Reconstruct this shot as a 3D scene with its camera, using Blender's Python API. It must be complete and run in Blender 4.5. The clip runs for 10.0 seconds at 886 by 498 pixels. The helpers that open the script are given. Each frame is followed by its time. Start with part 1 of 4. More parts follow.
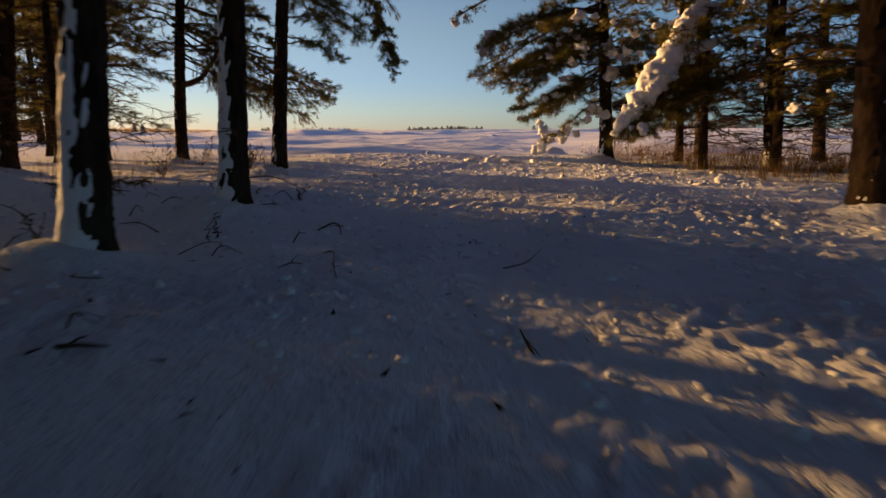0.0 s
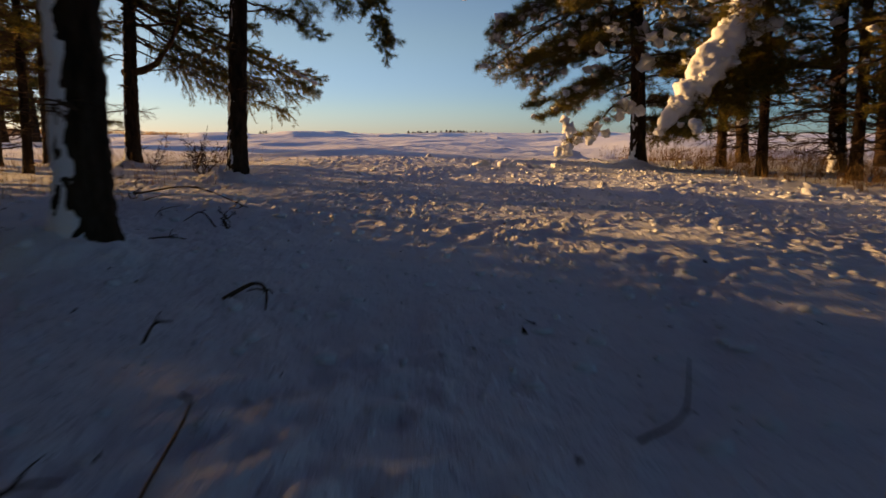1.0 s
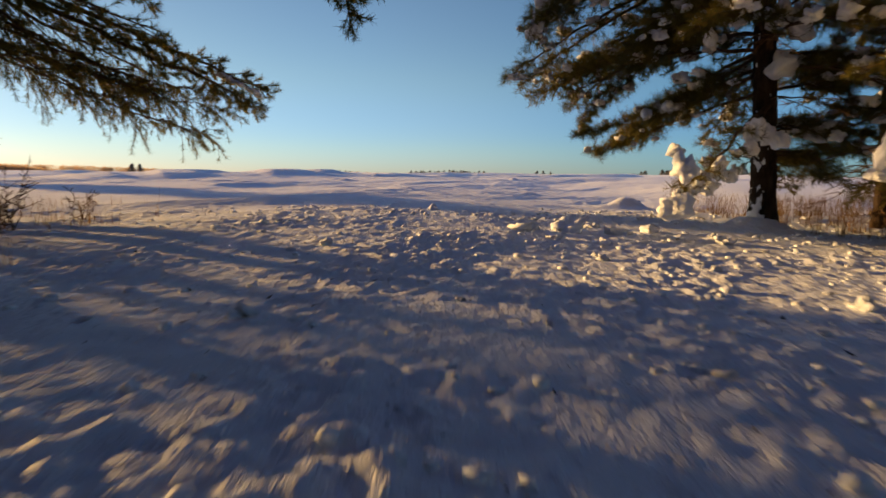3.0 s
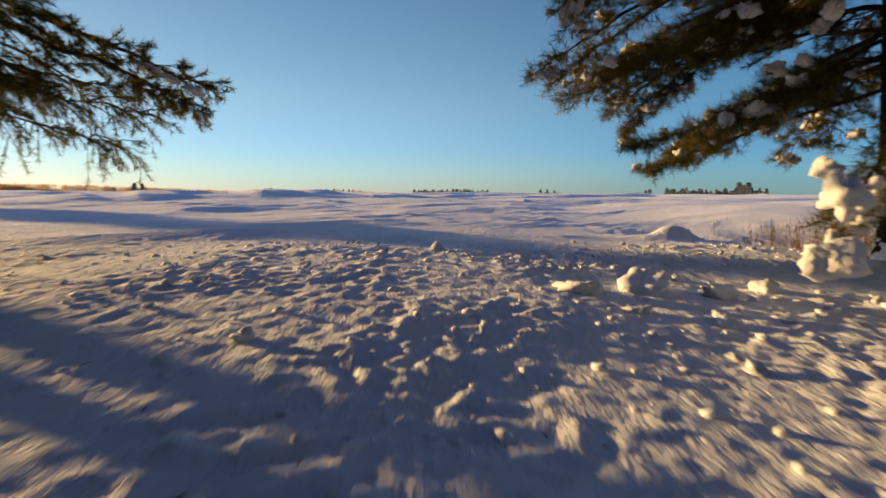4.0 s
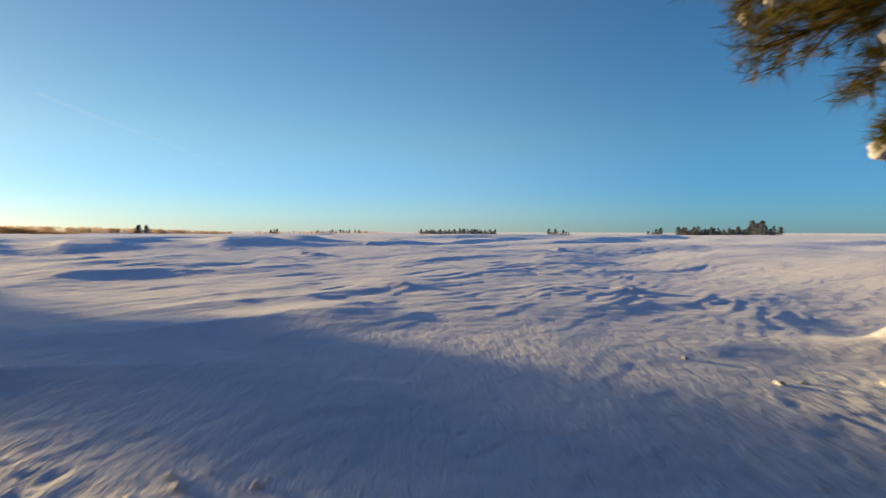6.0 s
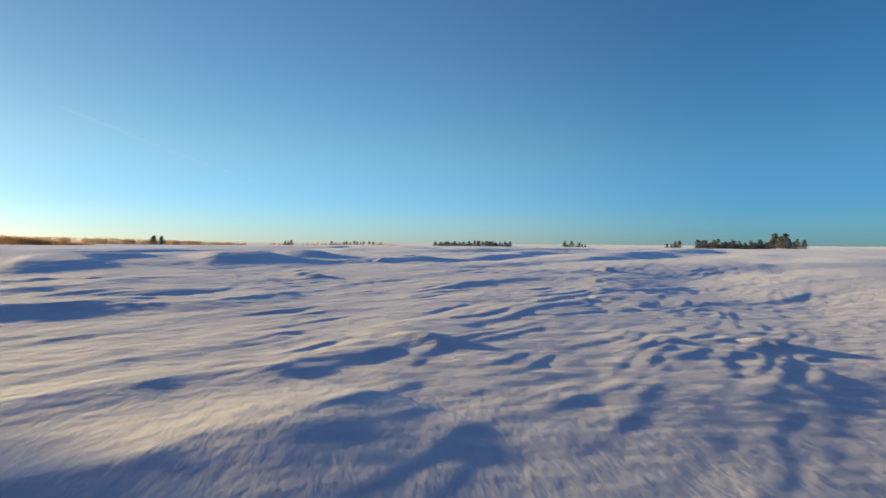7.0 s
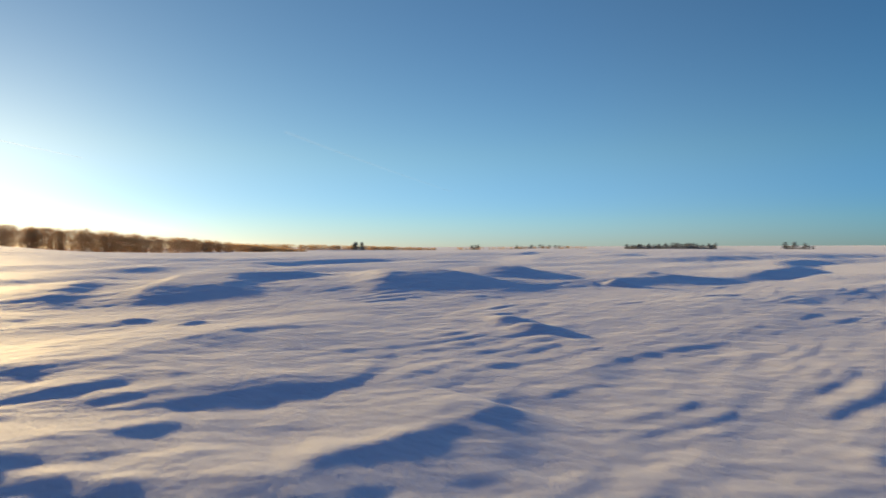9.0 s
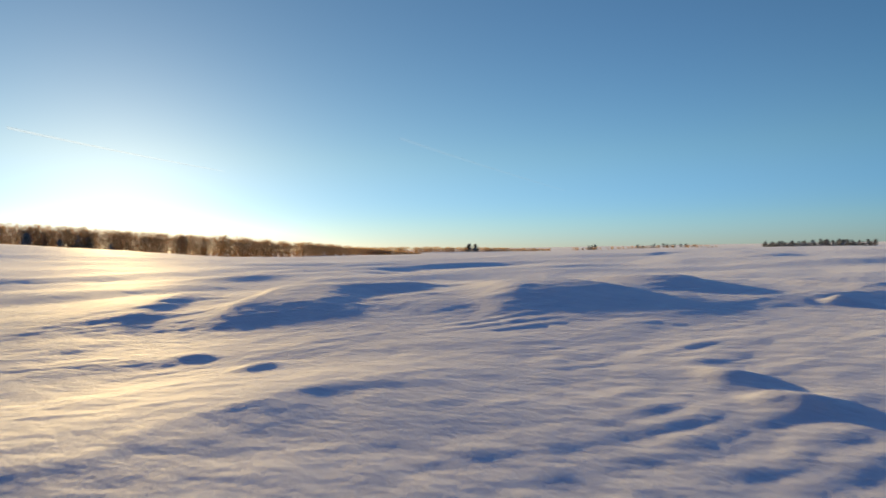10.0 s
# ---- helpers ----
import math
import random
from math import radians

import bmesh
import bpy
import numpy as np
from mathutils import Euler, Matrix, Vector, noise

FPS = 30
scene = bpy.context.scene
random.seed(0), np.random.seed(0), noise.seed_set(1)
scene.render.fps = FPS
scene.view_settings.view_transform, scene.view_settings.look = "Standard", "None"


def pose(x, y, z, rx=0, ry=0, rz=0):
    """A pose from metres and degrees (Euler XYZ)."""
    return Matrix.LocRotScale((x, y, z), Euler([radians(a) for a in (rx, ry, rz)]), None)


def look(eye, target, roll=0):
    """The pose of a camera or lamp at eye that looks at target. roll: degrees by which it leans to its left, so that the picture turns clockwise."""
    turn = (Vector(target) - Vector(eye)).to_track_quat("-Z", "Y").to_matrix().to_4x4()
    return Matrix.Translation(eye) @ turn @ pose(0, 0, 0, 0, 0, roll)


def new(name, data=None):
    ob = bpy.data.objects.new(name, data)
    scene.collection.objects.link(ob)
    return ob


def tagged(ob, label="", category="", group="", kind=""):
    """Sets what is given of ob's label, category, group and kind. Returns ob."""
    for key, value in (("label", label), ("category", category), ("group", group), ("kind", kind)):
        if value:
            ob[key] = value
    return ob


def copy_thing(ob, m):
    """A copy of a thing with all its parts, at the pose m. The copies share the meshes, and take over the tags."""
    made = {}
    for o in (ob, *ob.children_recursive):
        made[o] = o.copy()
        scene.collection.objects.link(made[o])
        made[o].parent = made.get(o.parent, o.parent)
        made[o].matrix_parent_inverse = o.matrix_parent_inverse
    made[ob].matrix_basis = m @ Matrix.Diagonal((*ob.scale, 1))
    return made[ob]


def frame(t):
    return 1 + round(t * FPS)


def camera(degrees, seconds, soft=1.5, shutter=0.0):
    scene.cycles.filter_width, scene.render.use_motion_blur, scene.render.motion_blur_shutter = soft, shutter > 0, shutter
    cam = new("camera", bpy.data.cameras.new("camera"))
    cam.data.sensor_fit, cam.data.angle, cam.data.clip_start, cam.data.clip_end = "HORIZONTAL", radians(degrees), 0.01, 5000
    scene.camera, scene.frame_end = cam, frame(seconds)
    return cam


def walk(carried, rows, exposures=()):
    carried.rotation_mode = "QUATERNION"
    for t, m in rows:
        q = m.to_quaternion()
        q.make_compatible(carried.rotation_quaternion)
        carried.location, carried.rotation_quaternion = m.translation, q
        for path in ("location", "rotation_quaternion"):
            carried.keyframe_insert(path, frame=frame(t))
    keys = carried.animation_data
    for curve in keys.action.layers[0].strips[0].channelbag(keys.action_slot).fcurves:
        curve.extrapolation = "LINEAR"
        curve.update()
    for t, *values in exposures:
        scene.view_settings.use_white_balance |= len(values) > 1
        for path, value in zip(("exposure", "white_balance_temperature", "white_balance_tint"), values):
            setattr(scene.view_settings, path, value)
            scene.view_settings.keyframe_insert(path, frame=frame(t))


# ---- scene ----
# ---- camera ----
cam = camera(76.6, 10.0, shutter=0.5)
PATH = [
    (0, (-0.003, 0.002, 0.898), (-0.006, 1.958, 0.481), -0.2),
    (0.5, (-0.072, 1.327, 0.819), (-0.071, 3.284, 0.405), -0.0),
    (1, (-0.132, 2.676, 0.748), (-0.13, 4.635, 0.346), -0.0),
    (1.5, (-0.192, 4.07, 0.73), (-0.191, 6.036, 0.362), 0.2),
    (2, (-0.258, 5.578, 0.723), (-0.249, 7.55, 0.391), 0.4),
    (3.5, (-0.307, 9.703, 0.793), (-0.32, 11.689, 0.56), 0.6),
    (4, (-0.36, 11.056, 0.855), (-0.377, 13.045, 0.654), 0.5),
    (4.5, (-0.43, 12.431, 0.915), (-0.445, 14.423, 0.74), 0.5),
    (5, (-0.48, 13.867, 0.987), (-0.495, 15.862, 0.85), 0.4),
    (5.5, (-0.51, 15.392, 1.069), (-0.529, 17.39, 0.985), 0.1),
    (5.7, (-0.525, 15.992, 1.095), (-0.556, 17.99, 1.02), 0.1),
    (6.8, (-0.896, 19.45, 1.245), (-0.964, 21.449, 1.221), 0.4),
    (7, (-0.996, 20.11, 1.268), (-1.089, 22.108, 1.248), 0.4),
    (7.5, (-1.317, 21.663, 1.343), (-1.519, 23.653, 1.327), 0.2),
    (8, (-1.77, 23.263, 1.423), (-2.095, 25.236, 1.409), 0.2),
    (8.5, (-2.367, 24.811, 1.486), (-2.849, 26.752, 1.474), 0.2),
    (9, (-3.155, 26.296, 1.544), (-3.882, 28.159, 1.535), -0.2),
    (9.5, (-3.98, 27.582, 1.613), (-4.904, 29.355, 1.605), -1.0),
    (10, (-4.757, 28.775, 1.653), (-5.841, 30.456, 1.652), -1.0),
]
EXPOSURES = [(0.0, 0.54, 9000, 33), (2.0, 0.58, 8400, 28), (3.5, 0.66, 7800, 20), (5.5, 0.62, 6850, 12), (7.5, 0.48, 6350, 8), (9.0, 0.38, 6650, 11), (10.0, 0.32, 6650, 11)]
walk(cam, [(t, look(eye, target, roll)) for t, eye, target, roll in PATH], EXPOSURES)

# ---- sky and sun ----
SUN_YAW, SUN_UP = 63.0, 6.5          # degrees left of +y, degrees above the horizon
world = bpy.data.worlds.new("winter_sky")
scene.world = world
world.use_nodes = True
wn = world.node_tree
sky = wn.nodes.new("ShaderNodeTexSky")
sky.sky_type = 'NISHITA'
sky.sun_disc = False
sky.sun_elevation = radians(SUN_UP)
sky.sun_rotation = radians(-SUN_YAW)
sky.air_density, sky.dust_density, sky.ozone_density = 0.8, 0.12, 3.3


def sky_wash(colour, value, lo, hi, stops):
    """The sky's colour washed by a smooth ramp over a value that runs from lo to hi."""
    span = wn.nodes.new("ShaderNodeMapRange")
    span.inputs["From Min"].default_value, span.inputs["From Max"].default_value = lo, hi
    wn.links.new(value, span.inputs["Value"])
    ramp = wn.nodes.new("ShaderNodeValToRGB")
    ramp.color_ramp.interpolation = 'EASE'
    while len(ramp.color_ramp.elements) < len(stops):
        ramp.color_ramp.elements.new(0.5)
    for e, (at, c) in zip(ramp.color_ramp.elements, stops):
        e.position, e.color = at, (*c, 1)
    wn.links.new(span.outputs[0], ramp.inputs[0])
    mul = wn.nodes.new("ShaderNodeMix")
    mul.data_type, mul.blend_type = 'RGBA', 'MULTIPLY'
    mul.inputs["Factor"].default_value = 1.0
    wn.links.new(colour, mul.inputs["A"])
    wn.links.new(ramp.outputs[0], mul.inputs["B"])
    return mul.outputs["Result"]


# cold clear air: a turquoise rather than yellow horizon, a deeper blue away from the sun
sky_way = wn.nodes.new("ShaderNodeTexCoord").outputs["Generated"]
split = wn.nodes.new("ShaderNodeSeparateXYZ")
wn.links.new(sky_way, split.inputs[0])
sunward = wn.nodes.new("ShaderNodeVectorMath")
sunward.operation = 'DOT_PRODUCT'
sunward.inputs[1].default_value = (-math.sin(radians(SUN_YAW)), math.cos(radians(SUN_YAW)), 0)
wn.links.new(sky_way, sunward.inputs[0])
# the zenith, out of view, is reddened only to warm the shaded snow
washed = sky_wash(sky.outputs[0], split.outputs["Z"], 0.0, 1.0, [(0.0, (0.62, 0.80, 1.18)), (0.05, (0.68, 0.86, 1.10)), (0.17, (0.95, 1.0, 0.95)), (0.40, (0.92, 0.97, 0.94)), (0.75, (1.75, 0.98, 1.1))])
washed = sky_wash(washed, sunward.outputs["Value"], -0.5, 1.0, [(0.0, (0.50, 0.80, 0.93)), (0.3, (0.62, 0.87, 0.97)), (0.67, (1.03, 1.02, 0.98)), (1.0, (1.1, 0.97, 0.84))])
wn.links.new(washed, wn.nodes["Background"].inputs[0])
wn.nodes["Background"].inputs[1].default_value = 0.136
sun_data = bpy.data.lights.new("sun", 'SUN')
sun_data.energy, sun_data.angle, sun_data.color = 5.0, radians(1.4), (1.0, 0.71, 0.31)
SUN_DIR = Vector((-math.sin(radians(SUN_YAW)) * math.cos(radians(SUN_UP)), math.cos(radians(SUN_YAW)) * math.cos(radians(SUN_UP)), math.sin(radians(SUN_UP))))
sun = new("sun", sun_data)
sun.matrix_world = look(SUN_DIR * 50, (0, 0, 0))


# ---- materials ----
def material(name):
    m = bpy.data.materials.new(name)
    m.use_nodes = True
    return m, m.node_tree.nodes, m.node_tree.links, m.node_tree.nodes["Principled BSDF"]


def noise_node(nodes, links, scale, detail=4.0, rough=0.55, coords=None, stretch=None):
    tex = nodes.new("ShaderNodeTexNoise")
    tex.inputs["Scale"].default_value, tex.inputs["Detail"].default_value, tex.inputs["Roughness"].default_value = scale, detail, rough
    if coords is None:
        coords = nodes.new("ShaderNodeTexCoord").outputs["Object"]
    if stretch:
        mp = nodes.new("ShaderNodeMapping")
        mp.inputs["Scale"].default_value = stretch
        links.new(coords, mp.inputs[0])
        coords = mp.outputs[0]
    links.new(coords, tex.inputs["Vector"])
    return tex.outputs["Fac"]


def ramp_node(nodes, links, fac, stops):
    ramp = nodes.new("ShaderNodeValToRGB")
    while len(ramp.color_ramp.elements) < len(stops):
        ramp.color_ramp.elements.new(0.5)
    for e, (p, c) in zip(ramp.color_ramp.elements, stops):
        e.position, e.color = p, (*c, 1)
    links.new(fac, ramp.inputs[0])
    return ramp.outputs[0]


def bump_node(nodes, links, height, strength, distance, normal=None):
    b = nodes.new("ShaderNodeBump")
    b.inputs["Strength"].default_value, b.inputs["Distance"].default_value = strength, distance
    links.new(height, b.inputs["Height"])
    if normal is not None:
        links.new(normal, b.inputs["Normal"])
    return b.outputs[0]


def snow_material(name, grain=90.0, crust=9.0, crust_height=0.016, stretch=None, banked=False):
    """Snow; banked: rougher, lumpier crust before the open field begins."""
    m, n, l, p = material(name)
    tint = noise_node(n, l, 1.7, 3)
    l.new(ramp_node(n, l, tint, [(0.3, (0.78, 0.80, 0.83)), (0.7, (0.88, 0.88, 0.88))]), p.inputs["Base Color"])
    p.inputs["Roughness"].default_value = 0.8
    p.inputs["Specular IOR Level"].default_value = 0.2
    p.inputs["Sheen Weight"].default_value = 0.12
    p.inputs["Sheen Roughness"].default_value = 0.45
    b0 = bump_node(n, l, noise_node(n, l, crust * 0.4, 5, 0.6, stretch=stretch), 0.8, crust_height * 1.5)
    if banked:
        sep = n.new("ShaderNodeSeparateXYZ")
        l.new(n.new("ShaderNodeTexCoord").outputs["Object"], sep.inputs[0])
        near = n.new("ShaderNodeMapRange")
        near.inputs["From Min"].default_value, near.inputs["From Max"].default_value = 25.0, 18.5
        l.new(sep.outputs["Y"], near.inputs["Value"])
        far = n.new("ShaderNodeMapRange")
        far.inputs["From Min"].default_value, far.inputs["From Max"].default_value = 3.0, 9.0
        far.inputs["To Min"].default_value = 0.9
        l.new(sep.outputs["Y"], far.inputs["Value"])
        k = n.new("ShaderNodeMath")
        k.operation = 'MULTIPLY'
        l.new(near.outputs[0], k.inputs[0])
        l.new(far.outputs[0], k.inputs[1])
        b0 = bump_node(n, l, noise_node(n, l, 9.0, 5, 0.62, stretch=(1.0, 0.6, 1.0)), 1.0, 0.065, b0)
        l.new(k.outputs[0], b0.node.inputs["Strength"])
    if banked:
        open_field = n.new("ShaderNodeMapRange")
        open_field.inputs["From Min"].default_value, open_field.inputs["From Max"].default_value = 18.5, 24.0
        open_field.inputs["To Max"].default_value = 0.8
        l.new(sep.outputs["Y"], open_field.inputs["Value"])
        for size, turn, height in (((0.9, 0.2, 1.0), 18, 0.02), ((0.4, 0.16, 1.0), 40, 0.014)):
            mp = n.new("ShaderNodeMapping")
            mp.vector_type = 'TEXTURE'
            mp.inputs["Rotation"].default_value[2] = radians(turn)
            mp.inputs["Scale"].default_value = size
            l.new(n.new("ShaderNodeTexCoord").outputs["Object"], mp.inputs[0])
            b0 = bump_node(n, l, noise_node(n, l, 1.6, 5, 0.6, coords=mp.outputs[0]), 0.8, height, b0)
            l.new(open_field.outputs[0], b0.node.inputs["Strength"])
    b1 = bump_node(n, l, noise_node(n, l, crust * 1.7, 5, 0.65, stretch=stretch), 0.6, crust_height * 0.8, b0)
    b2 = bump_node(n, l, noise_node(n, l, grain, 2, 0.6), 0.5, 0.003, b1)
    l.new(b2, p.inputs["Normal"])
    return m


SNOW = snow_material("wind_packed_snow", stretch=(0.5, 1.0, 1.0), banked=True)
LUMP_SNOW = snow_material("lumpy_snow", grain=14, crust=2.6, crust_height=0.022)
CLUMP_SNOW = snow_material("hanging_snow", grain=70, crust=14, crust_height=0.02)


def bark_material(name, dark, warm, grey):
    m, n, l, p = material(name)
    plates = noise_node(n, l, 9, 6, 0.65, stretch=(1, 1, 0.28))
    l.new(ramp_node(n, l, plates, [(0.3, dark), (0.52, warm), (0.75, grey)]), p.inputs["Base Color"])
    p.inputs["Roughness"].default_value = 0.95
    p.inputs["Specular IOR Level"].default_value = 0.1
    l.new(bump_node(n, l, plates, 0.9, 0.03), p.inputs["Normal"])
    return m


BARK = bark_material("pine_bark", (0.010, 0.007, 0.005), (0.045, 0.027, 0.016), (0.08, 0.058, 0.042))
TWIG = bark_material("twig_bark", (0.03, 0.018, 0.01), (0.10, 0.055, 0.03), (0.16, 0.10, 0.06))


def leaf_material(name, colours, translucent=0.35):
    m, n, l, p = material(name)
    geo = n.new("ShaderNodeNewGeometry")
    col = ramp_node(n, l, geo.outputs["Random Per Island"], colours)
    l.new(col, p.inputs["Base Color"])
    p.inputs["Roughness"].default_value = 0.6
    p.inputs["Specular IOR Level"].default_value = 0.3
    tr = n.new("ShaderNodeBsdfTranslucent")
    l.new(col, tr.inputs[0])
    mix = n.new("ShaderNodeMixShader")
    mix.inputs[0].default_value = translucent
    l.new(p.outputs[0], mix.inputs[1])
    l.new(tr.outputs[0], mix.inputs[2])
    l.new(mix.outputs[0], n["Material Output"].inputs[0])
    return m


# olive needles with the gold of low sunlight worked into their colours
NEEDLE = leaf_material("pine_needles", [(0.0, (0.05, 0.055, 0.010)), (0.55, (0.12, 0.105, 0.018)), (0.9, (0.22, 0.16, 0.03)), (1.0, (0.24, 0.12, 0.03))], 0.5)
# horizon conifers: haze lightens the needle tones; the two palest are snow
FAR_NEEDLE = leaf_material("hazed_conifer_needles", [(0.0, (0.07, 0.07, 0.05)), (0.6, (0.13, 0.12, 0.09)), (0.72, (0.5, 0.5, 0.52)), (1.0, (0.7, 0.7, 0.72))], 0.3)
DRY = leaf_material("dry_grass", [(0.0, (0.10, 0.05, 0.015)), (0.6, (0.20, 0.11, 0.035)), (1.0, (0.30, 0.19, 0.07))], 0.4)
# far twigs: backlit haze is put into the pale brown and high translucency
BROWN = leaf_material("hazed_wood_twigs", [(0.0, (0.42, 0.26, 0.13)), (0.7, (0.52, 0.34, 0.18)), (1.0, (0.58, 0.40, 0.24))], 0.75)


# ---- noise over the plan ----
def lattice(ix, iy, seed):
    h = (ix.astype(np.int64) * 374761393 + iy.astype(np.int64) * 668265263 + seed * 974634777) & 0x7FFFFFFF
    h = ((h ^ (h >> 13)) * 1274126177) & 0x7FFFFFFF
    h = ((h ^ (h >> 16)) * 668265263) & 0x7FFFFFFF
    return (h % 65536) / 65536.0 * 2 * np.pi


def perlin(x, y, seed=0):
    ix, iy = np.floor(x), np.floor(y)
    fx, fy = x - ix, y - iy
    u, v = fx * fx * fx * (fx * (fx * 6 - 15) + 10), fy * fy * fy * (fy * (fy * 6 - 15) + 10)

    def dot(ox, oy):
        a = lattice(ix + ox, iy + oy, seed)
        return np.cos(a) * (fx - ox) + np.sin(a) * (fy - oy)
    top = dot(0, 0) * (1 - u) + dot(1, 0) * u
    low = dot(0, 1) * (1 - u) + dot(1, 1) * u
    return 1.5 * (top * (1 - v) + low * v)


def step(a, b, v):
    s = np.clip((v - a) / (b - a), 0, 1)
    return s * s * (3 - 2 * s)


def bell(v):
    return np.exp(-v * v)


WIND = radians(-13)                   # the sastrugi run along this heading


def ridge(x, y, pts, height, lit, lee, taper=0.7):
    """A drift along a line of points, with a gentle windward side (left) and a short lee side."""
    best = np.full(x.shape, 1e9)
    side = np.zeros(x.shape)
    along = np.zeros(x.shape)
    total = len(pts) - 1
    for i in range(total):
        (ax, ay), (bx, by) = pts[i], pts[i + 1]
        dx, dy = bx - ax, by - ay
        q = dx * dx + dy * dy
        s = np.clip(((x - ax) * dx + (y - ay) * dy) / q, 0, 1)
        d = np.hypot(x - ax - s * dx, y - ay - s * dy)
        cross = (x - ax) * dy - (y - ay) * dx
        near = d < best
        best = np.where(near, d, best)
        side = np.where(near, cross, side)
        along = np.where(near, (i + s) / total, along)
    width = np.where(side > 0, lee, lit)
    return height * np.sin(np.pi * np.clip(along * 0.8 + 0.2, 0, 1)) ** taper * np.maximum(0, 1 - best / width) ** 1.4


def saw(p):
    t = p - np.floor(p)
    return np.where(t < 0.72, (t / 0.72) ** 1.2, step(1.0, 0.72, t))


def drift(u, v, su, sv, lean, seed):
    """Swells whose crests are pushed downwind, so that the lee side is the steeper."""
    first = perlin(u / su, v / sv, seed)
    return perlin(u / su - lean * first, v / sv + 0.2 * first, seed) + 0.35 * perlin(2.1 * u / su - lean * first, 2.1 * v / sv, seed + 50)


def field_mask(x, y):
    return step(17.8, 20.5, y + 0.25 * np.sin(x * 0.7) - 0.95 * np.clip(x - 0.3, 0, 6))


def ground_height(x, y):
    x, y = np.asarray(x, float), np.asarray(y, float)
    f = field_mask(x, y)
    w = 1 - f
    # lie of the land
    z = -0.12 + (0.08 + 0.16 * step(13, 6, y)) * step(1.0, -3.5, x) - 0.10 * step(1.5, 5.0, x) * step(15, 9, y)
    z = z * step(22, 14, y) + 0.10 * bell((y - 17.8 - 0.4 * np.clip(x - 0.5, 0, 6)) / 2.2) * step(-7, -2, x)
    far = np.hypot(x + 2, y - 20)
    z = z + f * (0.04 + 0.022 * (np.clip(y, 19, 44) - 19) - 1.05 * step(48, 200, far))
    z = z + 0.12 * bell((y - 15.8) / 2.2) * step(-7, -3, x)
    z = z + f * (0.9 * step(60, 260, far) * perlin(x / 90 + 3.1, y / 90 + 7.7, 5))
    bearing = np.degrees(np.arctan2(-(x + 4), y - 28))
    z = z + 4.8 * step(60, 170, far) * step(48, 75, bearing) * step(150, 100, bearing)
    # forest snow: soft swells and small fallen lumps
    z = z + w * ((0.05 + 0.05 * step(10, 4, y)) * perlin(x / 3.1, y / 3.1, 11) + 0.012 * perlin(x / 0.9, y / 0.9, 12))
    near = step(14, 5, np.abs(x)) * step(28, 24, y)
    rough = (0.4 + 0.95 * step(-0.25, 0.4, perlin(x / 1.5, y / 1.7, 28))) * w * near * (0.8 - 0.18 * step(9, 14, y) + 0.3 * step(1, 4, x) * step(13, 9, y))
    c, s = math.cos(WIND), math.sin(WIND)
    a, b = c * x + s * y, -s * x + c * y               # across and along the wind
    wa = a + 0.25 * perlin(x / 0.8, y / 0.8, 21)
    wb = b + 0.35 * perlin(x / 1.1, y / 1.1, 22)
    lumps = np.maximum(0, perlin(wa / 0.22, wb / 0.42, 23) - 0.02)
    clods = np.maximum(0, perlin(x / 0.13, y / 0.14, 24) - 0.15)
    z = z + rough * (0.016 * lumps + 0.034 * clods + 0.012 * (0.45 - np.abs(perlin(wa / 0.36, wb / 0.9, 25))) + 0.012 * perlin(wa / 0.2, wb / 0.42, 26) + 0.024 * perlin(x / 0.1, y / 0.14, 27) + 0.034 * np.maximum(0, perlin(x / 0.085 + 3, y / 0.1, 29) - 0.05))
    across, along = 0.82 * x - 0.57 * y, 0.57 * x + 0.82 * y
    z = z + rough * step(9.5, 13, y) * 0.034 * (0.4 - np.abs(perlin(across / 0.3 + 0.5 * perlin(x / 0.6, y / 0.6, 91), along / 0.85, 92)))
    # open field: drifts with a long windward rise and a short lee, in four sizes
    u, v = 0.82 * x - 0.57 * y, 0.57 * x + 0.82 * y
    ga = a + 0.8 * perlin(a / 3.0, b / 5.0, 31)
    fine = perlin(ga / 0.7, b / 0.22, 36)
    some = step(-0.3, 0.35, perlin(x / 7.5 + 2.2, y / 7.5, 34))
    few = step(-0.05, 0.35, perlin(x / 3.6, y / 3.0, 40))
    z = z + f * (0.2 * saw(u / 14 + 1.1 * perlin(u / 15, v / 24, 41)) - 0.09) * step(10, 38, far) * step(420, 160, far)
    broken = 0.3 + 0.7 * step(-0.2, 0.3, perlin(u / 2.6 + 5, v / 3.4, 47))
    z = z + f * (0.055 * drift(u, v, 4.4, 7.0, 0.3, 42) * (0.4 + 0.6 * some) + 0.022 * broken * saw(u / 4.4 + perlin(u / 5.0, v / 7.0, 42))) * step(200, 70, far)
    z = z + f * 0.022 * drift(u, v, 1.35, 2.1, 0.35, 43) * (0.3 + 0.7 * step(22, 26, y)) * (0.35 + 0.65 * few) * step(90, 40, far)
    z = z + f * 0.15 * drift(u, v, 6.0, 11.0, 0.35, 73) * step(9, 17, far) * step(130, 60, far)
    # tongues of wind crust, each with a sharp crest and a short blue lee
    tongue = step(-0.1, 0.3, perlin(u / 3.1 + 9, v / 4.6, 67)) * step(-0.35, 0.25, perlin(u / 1.2 + 2, v / 1.6, 68))
    z = z + f * 0.016 * tongue * step(22, 26, y) * saw(u / 1.9 + 0.9 * perlin(u / 1.8, v / 3.0, 69) + 0.25 * perlin(u / 0.5, v / 0.8, 70)) * step(120, 50, far)
